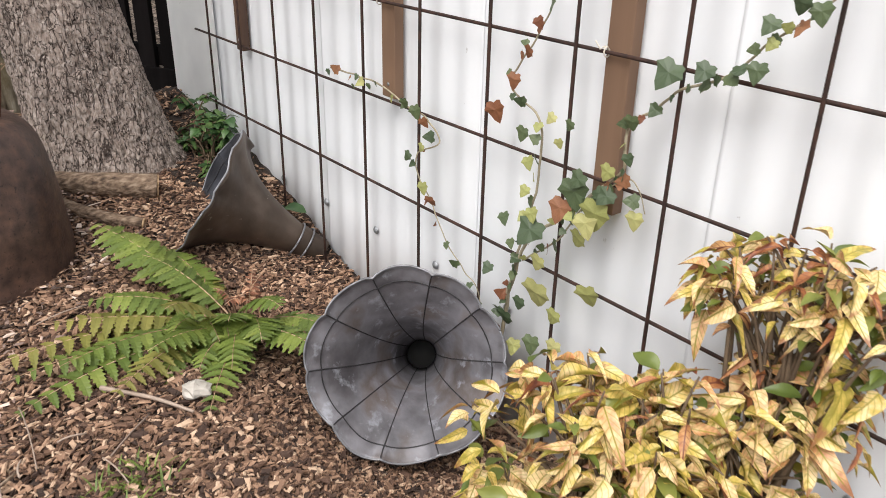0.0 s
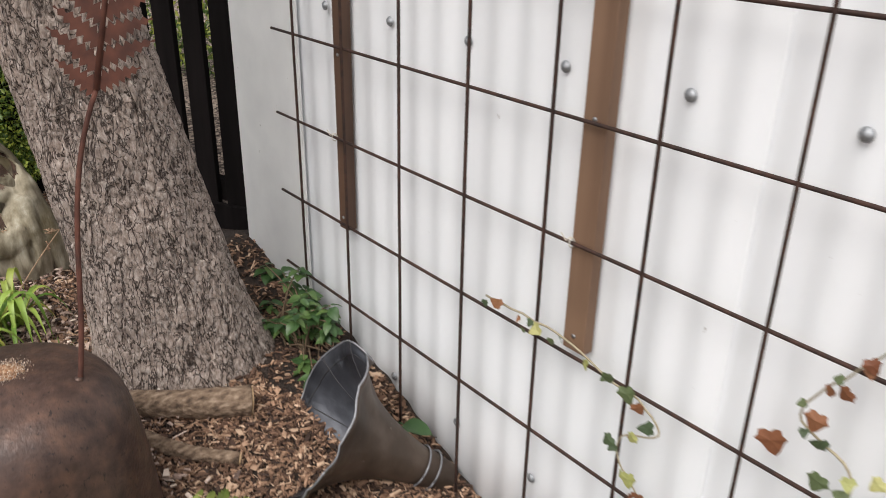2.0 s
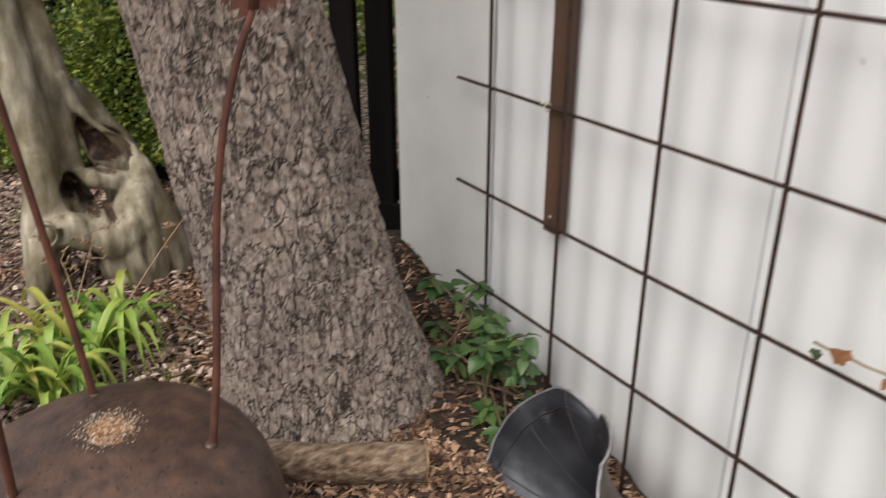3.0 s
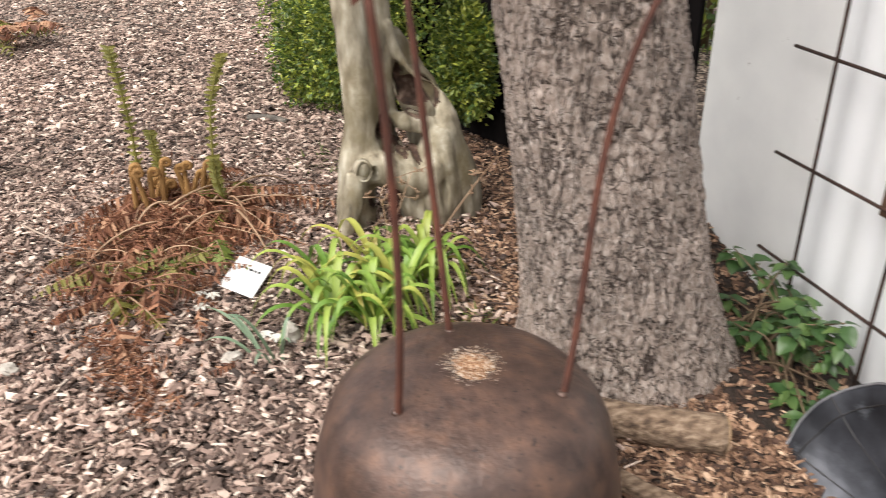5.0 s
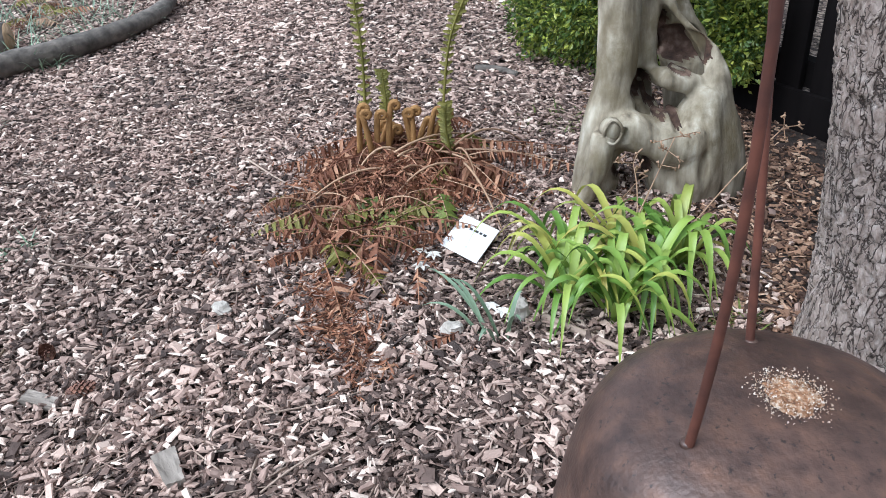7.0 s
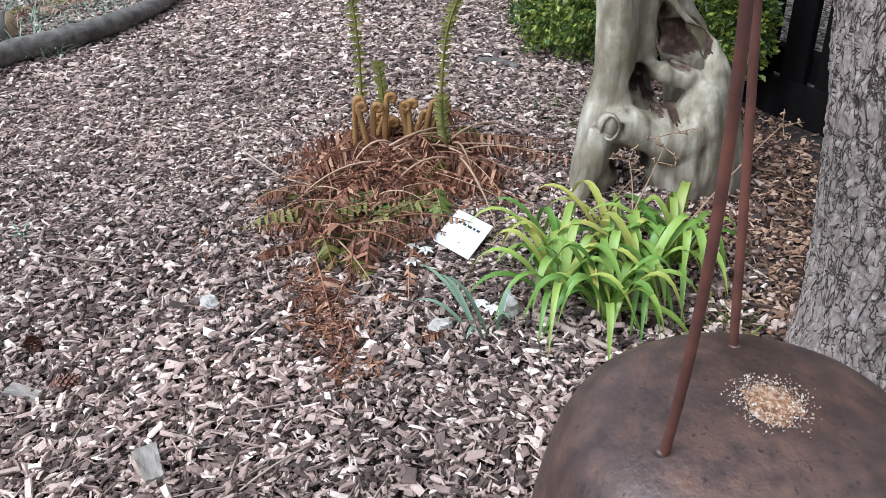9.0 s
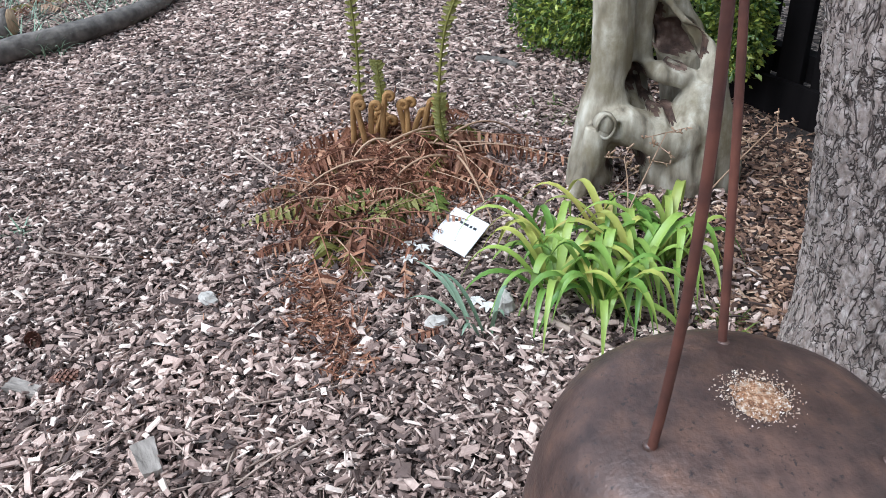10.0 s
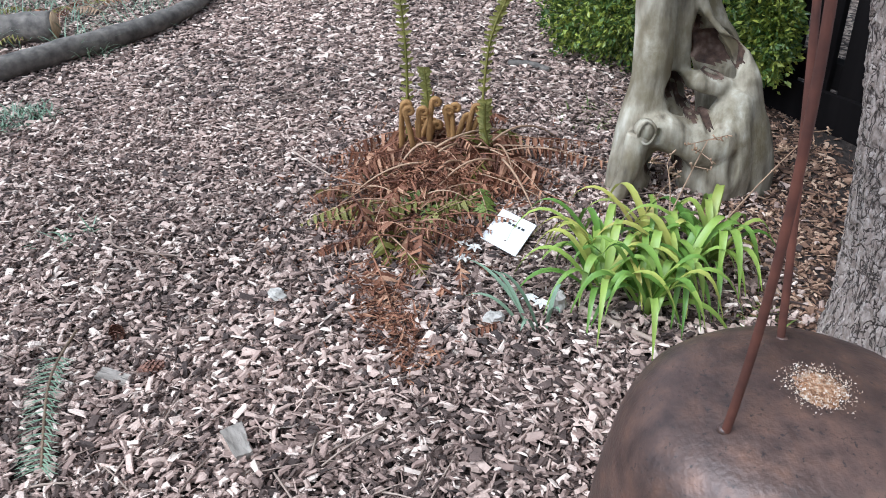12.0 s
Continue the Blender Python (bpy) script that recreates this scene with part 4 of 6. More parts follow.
# ---- weathered root stump ----
def stump():
    ob = thing("root_stump", "weathered grey upturned root stump with hollows", "stump", (-0.56, -0.65, 0))
    g = Geo()
    def limb(pts, rad, seg=20):
        path = through_points(pts, 6)
        n = len(path)
        idx = [i * (len(rad) - 1) / (n - 1) for i in range(n)]
        rr = [rad[int(k)] + (rad[min(int(k) + 1, len(rad) - 1)] - rad[int(k)]) * (k - int(k)) for k in idx]
        g.tube(path, rr, seg)
    limb([(-0.54, -0.80, -0.05), (-0.53, -0.785, 0.06), (-0.535, -0.768, 0.16), (-0.55, -0.752, 0.28), (-0.56, -0.755, 0.42), (-0.59, -0.765, 0.62), (-0.61, -0.78, 0.85), (-0.62, -0.79, 1.15)], [0.050, 0.052, 0.052, 0.046, 0.043, 0.041, 0.038, 0.028])
    limb([(-0.60, -0.69, 0.16), (-0.605, -0.69, 0.30), (-0.61, -0.692, 0.44), (-0.64, -0.71, 0.75), (-0.66, -0.72, 1.0)], [0.055, 0.042, 0.036, 0.034, 0.022])
    limb([(-0.64, -0.66, 0.46), (-0.66, -0.61, 0.36), (-0.65, -0.57, 0.26), (-0.62, -0.56, 0.12)], [0.030, 0.048, 0.060, 0.060])
    limb([(-0.59, -0.672, 0.50), (-0.575, -0.645, 0.42), (-0.56, -0.595, 0.355), (-0.545, -0.545, 0.292), (-0.53, -0.535, 0.215), (-0.53, -0.520, 0.11), (-0.55, -0.51, -0.05)], [0.014, 0.014, 0.014, 0.020, 0.040, 0.056, 0.066])
    limb([(-0.53, -0.545, 0.235), (-0.515, -0.575, 0.16), (-0.51, -0.58, 0.06), (-0.53, -0.57, -0.06)], [0.040, 0.062, 0.068, 0.066])
    limb([(-0.49, -0.770, 0.165), (-0.495, -0.735, 0.168), (-0.50, -0.685, 0.145), (-0.50, -0.63, 0.135), (-0.51, -0.57, 0.14)], [0.040, 0.040, 0.046, 0.062, 0.065])
    limb([(-0.52, -0.63, 0.11), (-0.53, -0.62, 0.0), (-0.54, -0.61, -0.06)], [0.055, 0.05, 0.05])
    limb([(-0.475, -0.785, 0.17), (-0.465, -0.800, 0.10), (-0.46, -0.835, 0.0), (-0.47, -0.86, -0.06)], [0.030, 0.028, 0.024, 0.02])
    limb([(-0.57, -0.668, 0.262), (-0.535, -0.642, 0.266), (-0.53, -0.608, 0.255), (-0.54, -0.575, 0.245)], [0.022, 0.029, 0.026, 0.02])
    body = part("weathered_wood", g, M_DRIFT, ob)
    rm = body.modifiers.new("fuse", "REMESH")
    rm.mode, rm.voxel_size, rm.use_smooth_shade = "VOXEL", 0.0046, True
    sm = body.modifiers.new("soften", "SMOOTH")
    sm.iterations, sm.factor = 7, 0.6
    bpy.context.view_layer.update()
    me = bpy.data.meshes.new_from_object(body.evaluated_get(bpy.context.evaluated_depsgraph_get()))
    body.modifiers.clear()
    body.data = me
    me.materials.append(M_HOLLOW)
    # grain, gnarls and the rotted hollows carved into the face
    # upper two hold rotten wood; crevice and base hollow have shade painted dark
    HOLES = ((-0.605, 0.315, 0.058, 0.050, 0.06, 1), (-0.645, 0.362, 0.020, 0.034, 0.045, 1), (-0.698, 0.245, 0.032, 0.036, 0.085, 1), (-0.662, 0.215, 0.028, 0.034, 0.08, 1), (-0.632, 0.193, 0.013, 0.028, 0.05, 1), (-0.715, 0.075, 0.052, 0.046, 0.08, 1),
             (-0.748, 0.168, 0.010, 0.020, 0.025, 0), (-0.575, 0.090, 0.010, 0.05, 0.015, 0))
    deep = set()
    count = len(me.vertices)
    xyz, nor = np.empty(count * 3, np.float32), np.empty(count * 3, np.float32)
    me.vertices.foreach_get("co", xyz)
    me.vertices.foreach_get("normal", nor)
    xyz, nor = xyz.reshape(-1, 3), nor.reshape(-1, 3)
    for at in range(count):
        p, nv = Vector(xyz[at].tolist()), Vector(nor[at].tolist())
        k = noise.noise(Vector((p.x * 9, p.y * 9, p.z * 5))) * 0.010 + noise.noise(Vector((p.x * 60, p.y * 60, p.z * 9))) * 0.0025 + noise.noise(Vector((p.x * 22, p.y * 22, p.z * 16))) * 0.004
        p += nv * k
        for cy, cz, wy, wz, dep, dark_inside in HOLES:
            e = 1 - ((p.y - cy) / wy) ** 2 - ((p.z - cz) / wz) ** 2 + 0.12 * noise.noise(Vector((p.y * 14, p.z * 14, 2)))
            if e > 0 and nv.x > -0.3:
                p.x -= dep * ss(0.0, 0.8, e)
                if e > 0.18 and dark_inside:
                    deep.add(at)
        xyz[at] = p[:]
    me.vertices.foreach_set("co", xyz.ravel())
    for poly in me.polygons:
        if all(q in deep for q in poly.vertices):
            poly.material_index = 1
    me.update()
    sm = body.modifiers.new("worn", "SMOOTH")
    sm.iterations, sm.factor = 4, 0.5
    ring = [(-0.447 + 0.004 * math.sin(3 * a), -0.776 + 0.019 * math.cos(a), 0.182 + 0.025 * math.sin(a)) for a in np.linspace(0, 2 * math.pi, 36)]
    part("knot", Geo().tube([(-0.475, -0.776, 0.182), (-0.452, -0.776, 0.182), (-0.446, -0.776, 0.181)], [0.024, 0.020, 0.012], 18), M_DRIFT, ob, "round grey knot")
    part("knot_rim", Geo().tube(ring, 0.0032, 8), M_DRIFT, ob, "raised rim round the knot")


stump()


# ---- plants ----
def pinna(g, o, ax, nrm, ln, w, teeth):
    """One toothed leaflet along ax."""
    cr = ax.cross(nrm).normalized()
    mid, lft, rgt = [], [], []
    for k in range(teeth * 2 + 1):
        t = k / (teeth * 2)
        ww = w * (1 - t ** 2.6) * (1.0 if k % 2 else 0.70) + 0.0004
        c = o + ax * ln * t - nrm * ln * 0.22 * t * t
        mid.append(c)
        lft.append(c + cr * ww + nrm * ww * 0.15 + ax * (w * 0.35 if k % 2 else 0))
        rgt.append(c - cr * ww + nrm * ww * 0.15 + ax * (w * 0.35 if k % 2 else 0))
    v, f = [], []
    for a in zip(lft, mid, rgt):
        v += a
    for k in range(len(mid) - 1):
        a = 3 * k
        f += [(a, a + 1, a + 4, a + 3), (a + 1, a + 2, a + 5, a + 4)]
    g.add(v, f)


def frond(base, over, tip, width, material, parent, stem, pairs=20, r=None, curl=0.0, wide=0.2):
    r = r or rng
    path = curve3(base, over, tip, pairs + 5)
    g = Geo()
    for i in range(4, len(path) - 1):
        k = (i - 4) / pairs
        ln = width * (math.sin(math.pi * min(1, 0.16 + 0.84 * k)) ** 0.7) * r.uniform(0.88, 1.1)
        d = (path[i + 1] - path[i - 1]).normalized()
        s = d.cross(Vector((0, 0, 1))).normalized()
        nrm = s.cross(d).normalized()
        for sd in (-1, 1):
            ax = (s * sd + d * 0.3 - nrm * r.uniform(0.0, 0.25 + curl)).normalized()
            n2 = (nrm + s * r.uniform(-0.2, 0.2) + Vector((r.uniform(-curl, curl), r.uniform(-curl, curl), 0))).normalized()
            pinna(g, path[i], ax, n2, ln, max(0.002, ln * wide), 5)
    fr = part("frond", g, material, parent, smooth=False)
    part("frond_stalk", Geo().tube(path, [0.0022 * (1 - 0.75 * i / len(path)) for i in range(len(path))], 5), stem, fr)
    return fr


fern = thing("fern", "green fern with arching toothed fronds growing through mulch", "fern", (1.05, -0.40, -0.14))
FERN_TIPS = ((0.70, -0.60, 0.06, 0.075, 1), (0.98, -0.79, -0.02, 0.060, 2), (1.20, -0.92, -0.07, 0.058, 1), (1.40, -0.63, -0.07, 0.052, 1), (1.20, -0.66, -0.02, 0.055, 1), (1.36, -0.36, -0.06, 0.052, 1), (1.26, -0.45, -0.05, 0.055, 1), (1.04, -0.96, -0.05, 0.05, 2),
             (0.72, -0.46, -0.04, 0.055, 1), (1.30, -0.28, -0.08, 0.045, 1), (0.93, -0.70, -0.02, 0.055, 1), (1.12, -0.80, -0.04, 0.055, 1), (1.27, -0.76, -0.05, 0.05, 2), (1.31, -0.54, -0.05, 0.052, 1), (1.22, -0.50, 0.0, 0.05, 1), (0.86, -0.54, 0.02, 0.055, 1),
             (1.15, -0.60, 0.03, 0.05, 2), (1.10, -0.90, -0.05, 0.05, 1), (1.22, -0.38, -0.01, 0.045, 1))
for x, y, z, w, kind_ in FERN_TIPS:
    base = Vector(on(1.05 + rng.uniform(-0.04, 0.04), -0.40 + rng.uniform(-0.04, 0.04), 0.0))
    tip = Vector((x, y, z))
    tip.z -= 0.03
    over = (base + tip) / 2 + Vector((0, 0, 0.075 + rng.uniform(-0.02, 0.03)))
    frond(base, over, tip, w, M_FERN if kind_ == 1 else M_FERNOLD, fern, M_STRAW, 13, wide=0.25)
for k in range(26):
    a, ln = rng.uniform(2.6, 6.6), rng.uniform(0.13, 0.26)
    base = Vector(on(1.06 + rng.uniform(-0.07, 0.07), -0.43 + rng.uniform(-0.06, 0.06)))
    tip = base + Vector((math.cos(a) * ln, math.sin(a) * ln, rng.uniform(0.0, 0.07)))
    frond(base, (base + tip) / 2 + Vector((0, 0, rng.uniform(0.05, 0.1))), tip, rng.uniform(0.035, 0.05), M_FERN if k % 3 else M_FERNOLD, fern, M_STRAW, 10, curl=0.25, wide=0.27)
for k in range(9):
    a = rng.uniform(0, 6.28)
    base = Vector(on(1.02 + rng.uniform(-0.03, 0.03), -0.36 + rng.uniform(-0.03, 0.03)))
    tip = base + Vector((math.cos(a) * 0.06, math.sin(a) * 0.06, rng.uniform(0.06, 0.13)))
    frond(base, base + Vector((0, 0, 0.09)), tip, 0.018, M_DEAD, fern, M_STRAW, 7, curl=0.6)

# collapsed dry fern with fresh croziers
dead = thing("dead_fern", "collapsed rust-brown dry fern clump with fresh croziers", "fern", (-0.60, -1.20, 0.0))
r3 = random.Random(21)
for k in range(90):
    a = 2 * math.pi * k / 90 + r3.uniform(-0.1, 0.1)
    ln = r3.uniform(0.14, 0.35) * (0.75 if math.cos(a) < -0.3 else 1.0)
    base = Vector((-0.66 + r3.uniform(-0.06, 0.06), -1.20 + r3.uniform(-0.12, 0.12), r3.uniform(0.02, 0.09)))
    tip = base + Vector((math.cos(a) * ln, math.sin(a) * ln, 0))
    tip.z = ground_z(tip.x, tip.y) + r3.uniform(0.012, 0.04)
    frond(base, (base * 0.55 + tip * 0.45) + Vector((0, 0, r3.uniform(0.02, 0.08))), tip, r3.uniform(0.026, 0.055), M_DEAD if r3.random() < 0.9 else M_FERNOLD, dead, M_STRAW if r3.random() < 0.30 else M_DEAD, 15, r3, curl=2.2, wide=0.13)
for k in range(6):
    k2 = r3.random()
    x, y = -0.22 + 0.30 * k2 + r3.gauss(0, 0.04), -1.32 + 0.06 * k2 + r3.gauss(0, 0.06)
    a = r3.uniform(0, 6.28)
    base = Vector(on(x - 0.1, y, 0.018))
    frond(base, base + Vector((0.05, 0.0, 0.03)), Vector(on(x + 0.10 * math.cos(a), y + 0.1 * math.sin(a), 0.018)), r3.uniform(0.014, 0.026), M_DEAD, dead, M_DEAD, 8, r3, curl=1.3)
for k in range(16):
    a = r3.uniform(0, 6.28)
    base = Vector((-0.62 + r3.uniform(-0.1, 0.1), -1.2 + r3.uniform(-0.12, 0.12), r3.uniform(0.05, 0.11)))
    ln = r3.uniform(0.12, 0.36)
    tip = base + Vector((math.cos(a) * ln, math.sin(a) * ln, 0))
    tip.z = ground_z(tip.x, tip.y) + 0.015
    part("dry_stalk", Geo().tube(curve3(base, (base + tip) / 2 + Vector((0, 0, r3.uniform(0.04, 0.10))), tip, 9), [0.003, 0.003, 0.003, 0.0028, 0.0026, 0.0024, 0.002, 0.0016, 0.001], 5), M_STRAW, dead)


g = Geo()
for _ in range(4200):
    a, k = r3.uniform(0, 6.28), abs(r3.gauss(0, 0.23))
    x, y = -0.54 + math.cos(a) * k * 1.15, -1.26 + math.sin(a) * k
    o = Vector(on(x, y, r3.uniform(0.008, 0.02 + 0.09 * max(0.0, 1 - k / 0.3))))
    d = Vector((r3.gauss(0, 1), r3.gauss(0, 1), r3.gauss(0, 0.5))).normalized()
    e = Vector((r3.gauss(0, 1), r3.gauss(0, 1), r3.gauss(0, 1))).normalized()
    ln = r3.uniform(0.010, 0.032)
    g.ribbon([o, o + d * ln * 0.5, o + d * ln + e * ln * 0.4], [0.0012, r3.uniform(0.0015, 0.004), 0.0004], e, 0.5)
tagged(part("frond_litter", g, M_DEAD, dead, smooth=False), kind="stuff")
g = Geo()
for _ in range(1100):
    k = r3.random()
    cx, cy = -0.16 + 0.28 * k, -1.385 + 0.105 * k
    o = Vector(on(cx + r3.gauss(0, 0.035), cy + r3.gauss(0, 0.028), r3.uniform(0.012, 0.034)))
    d = Vector((r3.gauss(0, 1), r3.gauss(0, 1), r3.gauss(0, 0.4))).normalized()
    e = Vector((r3.gauss(0, 1), r3.gauss(0, 1), r3.gauss(0, 1))).normalized()
    ln = r3.uniform(0.008, 0.026)
    g.ribbon([o, o + d * ln * 0.5, o + d * ln + e * ln * 0.5], [0.001, r3.uniform(0.0012, 0.003), 0.0004], e, 0.5)
tagged(part("fallen_litter", g, M_DEAD, dead, smooth=False), kind="stuff")
for k in range(10):
    a = r3.uniform(-1.2, 1.0)
    base = Vector((-0.50 + r3.uniform(-0.05, 0.08), -1.2 + r3.uniform(-0.15, 0.12), 0.03))
    tip = base + Vector((math.cos(a) * 0.2, math.sin(a) * 0.2 - 0.06, 0.0))
    tip.z = ground_z(tip.x, tip.y) + 0.02
    frond(base, (base + tip) / 2 + Vector((0, 0, 0.05)), tip, 0.036, M_FERNOLD if k % 3 else M_FERN, dead, M_STRAW, 12, r3, curl=0.7)


for k in range(40):
    a = r3.uniform(0, 6.28)
    base = Vector((-0.40 + r3.uniform(-0.16, 0.18), -1.34 + r3.uniform(-0.10, 0.11), r3.uniform(0.02, 0.06)))
    ln = r3.uniform(0.10, 0.22)
    tip = base + Vector((math.cos(a) * ln, math.sin(a) * ln, 0))
    tip.z = ground_z(tip.x, tip.y) + r3.uniform(0.012, 0.03)
    frond(base, (base + tip) / 2 + Vector((0, 0, r3.uniform(0.02, 0.07))), tip, r3.uniform(0.022, 0.04), M_DEAD if k % 7 else M_FERNOLD, dead, M_STRAW if k % 4 == 0 else M_DEAD, 12, r3, curl=2.0, wide=0.14)


def crozier(base, height, lean, r, material):
    base = Vector(base)
    pts = [base + Vector((lean[0] * k * k, lean[1] * k * k, height * k)) for k in (i / 8 for i in range(9))]
    c = pts[-1] + Vector((0, 0.02, 0))
    c = pts[-1] + Vector((0, 0.011, 0))
    pts += [c + Vector((0, -math.cos(a), math.sin(a))) * 0.011 * (1 - a / 14) for a in np.linspace(0.3, 9, 16)]
    n = len(pts)
    part("crozier", Geo().tube(pts, [r * (1 - 0.45 * i / n) for i in range(n)], 7), material, dead, "furled brown fern crozier")


for k in range(9):
    crozier((-0.69 + r3.uniform(-0.05, 0.05), -1.30 + r3.uniform(-0.035, 0.05), 0.02), r3.uniform(0.08, 0.17), (r3.uniform(-0.02, 0.02), r3.uniform(-0.03, 0.03)), 0.008, M_CROZ)
for k in range(6):
    crozier((-0.69 + r3.uniform(-0.05, 0.05), -1.15 + r3.uniform(-0.06, 0.05), 0.02), r3.uniform(0.07, 0.15), (r3.uniform(-0.02, 0.02), r3.uniform(-0.03, 0.03)), 0.008, M_CROZ)
for pts in (((-0.70, -1.318, 0.02), (-0.70, -1.306, 0.28), (-0.70, -1.318, 0.47)), ((-0.70, -1.135, 0.02), (-0.70, -1.109, 0.30), (-0.70, -1.062, 0.43)), ((-0.66, -1.10, 0.02), (-0.65, -1.12, 0.12), (-0.62, -1.12, 0.2)), ((-0.72, -1.27, 0.02), (-0.72, -1.26, 0.15), (-0.72, -1.265, 0.25))):
    line = through_points(pts, 14)
    n = len(line)
    g = Geo()
    for i in range(n // 3, n):
        for sd in (-1, 1):
            o = line[i]
            pinna(g, o, Vector((r3.uniform(-0.4, 0.4), sd, r3.uniform(0.1, 0.6))).normalized(), Vector((1, 0, 0.2)).normalized(), r3.uniform(0.012, 0.022), 0.0055, 2)
    st = part("young_frond", Geo().tube(line, [0.0042 * (1 - 0.55 * i / n) for i in range(n)], 6), M_FERNOLD, dead, "tall unfurling green fern stem")
    part("leaflet", g, M_FERNOLD, st, smooth=False)

# strap-leaved clump
strap = thing("strap_leaf_plant", "clump of arching yellow-green strap leaves", "plant", (-0.12, -0.84, 0.0))
r4 = random.Random(5)
CROWNS = ((-0.02, -0.86), (-0.10, -0.78), (-0.16, -0.90), (-0.24, -0.80), (-0.08, -0.93), (-0.18, -0.70))
for cx, cy in CROWNS:
    for k in range(21):
        a = r4.uniform(0, 6.283)
        ln, up = r4.uniform(0.10, 0.20), r4.uniform(0.06, 0.13)
        base = Vector(on(cx + r4.uniform(-0.015, 0.015), cy + r4.uniform(-0.015, 0.015), -0.005))
        tip = base + Vector((math.cos(a) * ln, math.sin(a) * ln, r4.uniform(-0.01, 0.07)))
        over = base + Vector((math.cos(a) * ln * 0.62, math.sin(a) * ln * 0.62, up * 2.0))
        path = curve3(base, over, tip, 11)
        w = r4.uniform(0.006, 0.0092)
        part("leaf", Geo().ribbon(path, [w * 0.6, w * 0.85, w, w, w, w * 0.95, w * 0.88, w * 0.75, w * 0.55, w * 0.3, 0.0004], fold=0.35), M_STRAP, strap)

for base_, mid_, tip_ in (((-0.14, -0.74, 0.05), (-0.22, -0.62, 0.16), (-0.28, -0.495, 0.245)), ((-0.20, -0.80, 0.05), (-0.26, -0.74, 0.15), (-0.28, -0.70, 0.235)), ((-0.2, -0.78, 0.05), (-0.26, -0.76, 0.13), (-0.28, -0.775, 0.185))):
    line = curve3(base_, mid_, tip_, 8)
    sk = part("seed_stalk", Geo().tube(line, [0.002, 0.002, 0.0018, 0.0016, 0.0014, 0.0013, 0.0012, 0.001], 5), M_STRAW, strap, "dry branching seed stalk")
    g = Geo()
    for k in range(8):
        d = Vector((r4.gauss(0, 0.4), r4.gauss(0, 1), r4.gauss(0.1, 0.5))).normalized() * r4.uniform(0.018, 0.045)
        o = line[-1 - k % 3]
        g.tube([o, o + d * 0.6, o + d], 0.0009, 4)
        for _ in range(3):
            e = o + d * r4.uniform(0.6, 1.0)
            g.tube([e, e + Vector((r4.gauss(0, 0.005), r4.gauss(0, 0.005), r4.gauss(0.002, 0.005)))], [0.0014, 0.0022], 4)
    part("seed_head", g, M_STRAW, sk)

# slender blue-green leaves with spent white flowers
sn = thing("bulb_plant", "few blue-green narrow leaves with withered white flowers", "plant", (0.0, -1.08, 0))
for (x0, y0), (x1, y1, z1) in (((0.02, -1.07), (-0.19, -1.18, 0.03)), ((0.02, -1.06), (-0.03, -1.13, 0.10)), ((0.03, -1.05), (0.0, -1.02, 0.09)), ((0.01, -1.08), (-0.10, -1.14, 0.06)), ((0.03, -1.07), (0.08, -1.10, 0.05)), ((0.02, -1.05), (0.06, -1.03, 0.07)), ((0.0, -1.09), (-0.06, -1.19, 0.03))):
    b0, t0 = Vector(on(x0, y0)), Vector((x1, y1, z1))
    part("leaf", Geo().ribbon(curve3(b0, (b0 + t0) / 2 + Vector((0, 0, 0.06)), t0, 8), [0.003, 0.004, 0.0045, 0.0045, 0.004, 0.0034, 0.0024, 0.0004], fold=0.3), M_BLUEGREEN, sn)
for x, y in ((-0.20, -1.19), (-0.235, -1.165), (-0.05, -1.07), (-0.03, -1.05), (-0.26, -1.19)):
    g = Geo()
    for k in range(6):
        a = k * 1.05 + x * 9
        d = Vector((math.cos(a), math.sin(a), 0.35))
        o = Vector(on(x, y, 0.03))
        g.ribbon([o, o + d * 0.009, o + d * 0.017 - Vector((0, 0, 0.006))], [0.002, 0.0045, 0.001], fold=0.3)
    part("withered_flower", g, M_PETAL, sn)

# white label
lab = thing("plant_label", "white plastic plant label lying tilted on the mulch", "sign", (-0.30, -1.08, 0.02))
c0, c1, c3 = Vector((-0.394, -1.095, 0.032)), Vector((-0.313, -1.028, 0.032)), Vector((-0.277, -1.151, 0.028))
ex, ey = (c1 - c0), (c3 - c0)
up = ex.cross(ey).normalized()
up = up if up.z > 0 else -up
g = Geo()
cs = [c0, c0 + ex, c0 + ex + ey, c0 + ey]
g.add([p + up * 0.0025 for p in cs] + cs, [(0, 1, 2, 3), (7, 6, 5, 4), (0, 4, 5, 1), (1, 5, 6, 2), (2, 6, 7, 3), (3, 7, 4, 0)])
bevel(part("plate", g, M_PLATE, lab, smooth=False), 0.001)
for u0, u1 in ((0.22, 0.30), (0.36, 0.44), (0.48, 0.60), (0.64, 0.70), (0.74, 0.82)):
    o = c0 + up * 0.0028
    q = [o + ex * u0 + ey * 0.27, o + ex * u1 + ey * 0.27, o + ex * u1 + ey * 0.33, o + ex * u0 + ey * 0.33]
    part("writing_mark", Geo().add([p + up * 0.0006 for p in q] + q, [(0, 1, 2, 3), (0, 4, 5, 1), (1, 5, 6, 2), (2, 6, 7, 3), (3, 7, 4, 0)]), M_INK, lab, smooth=False)


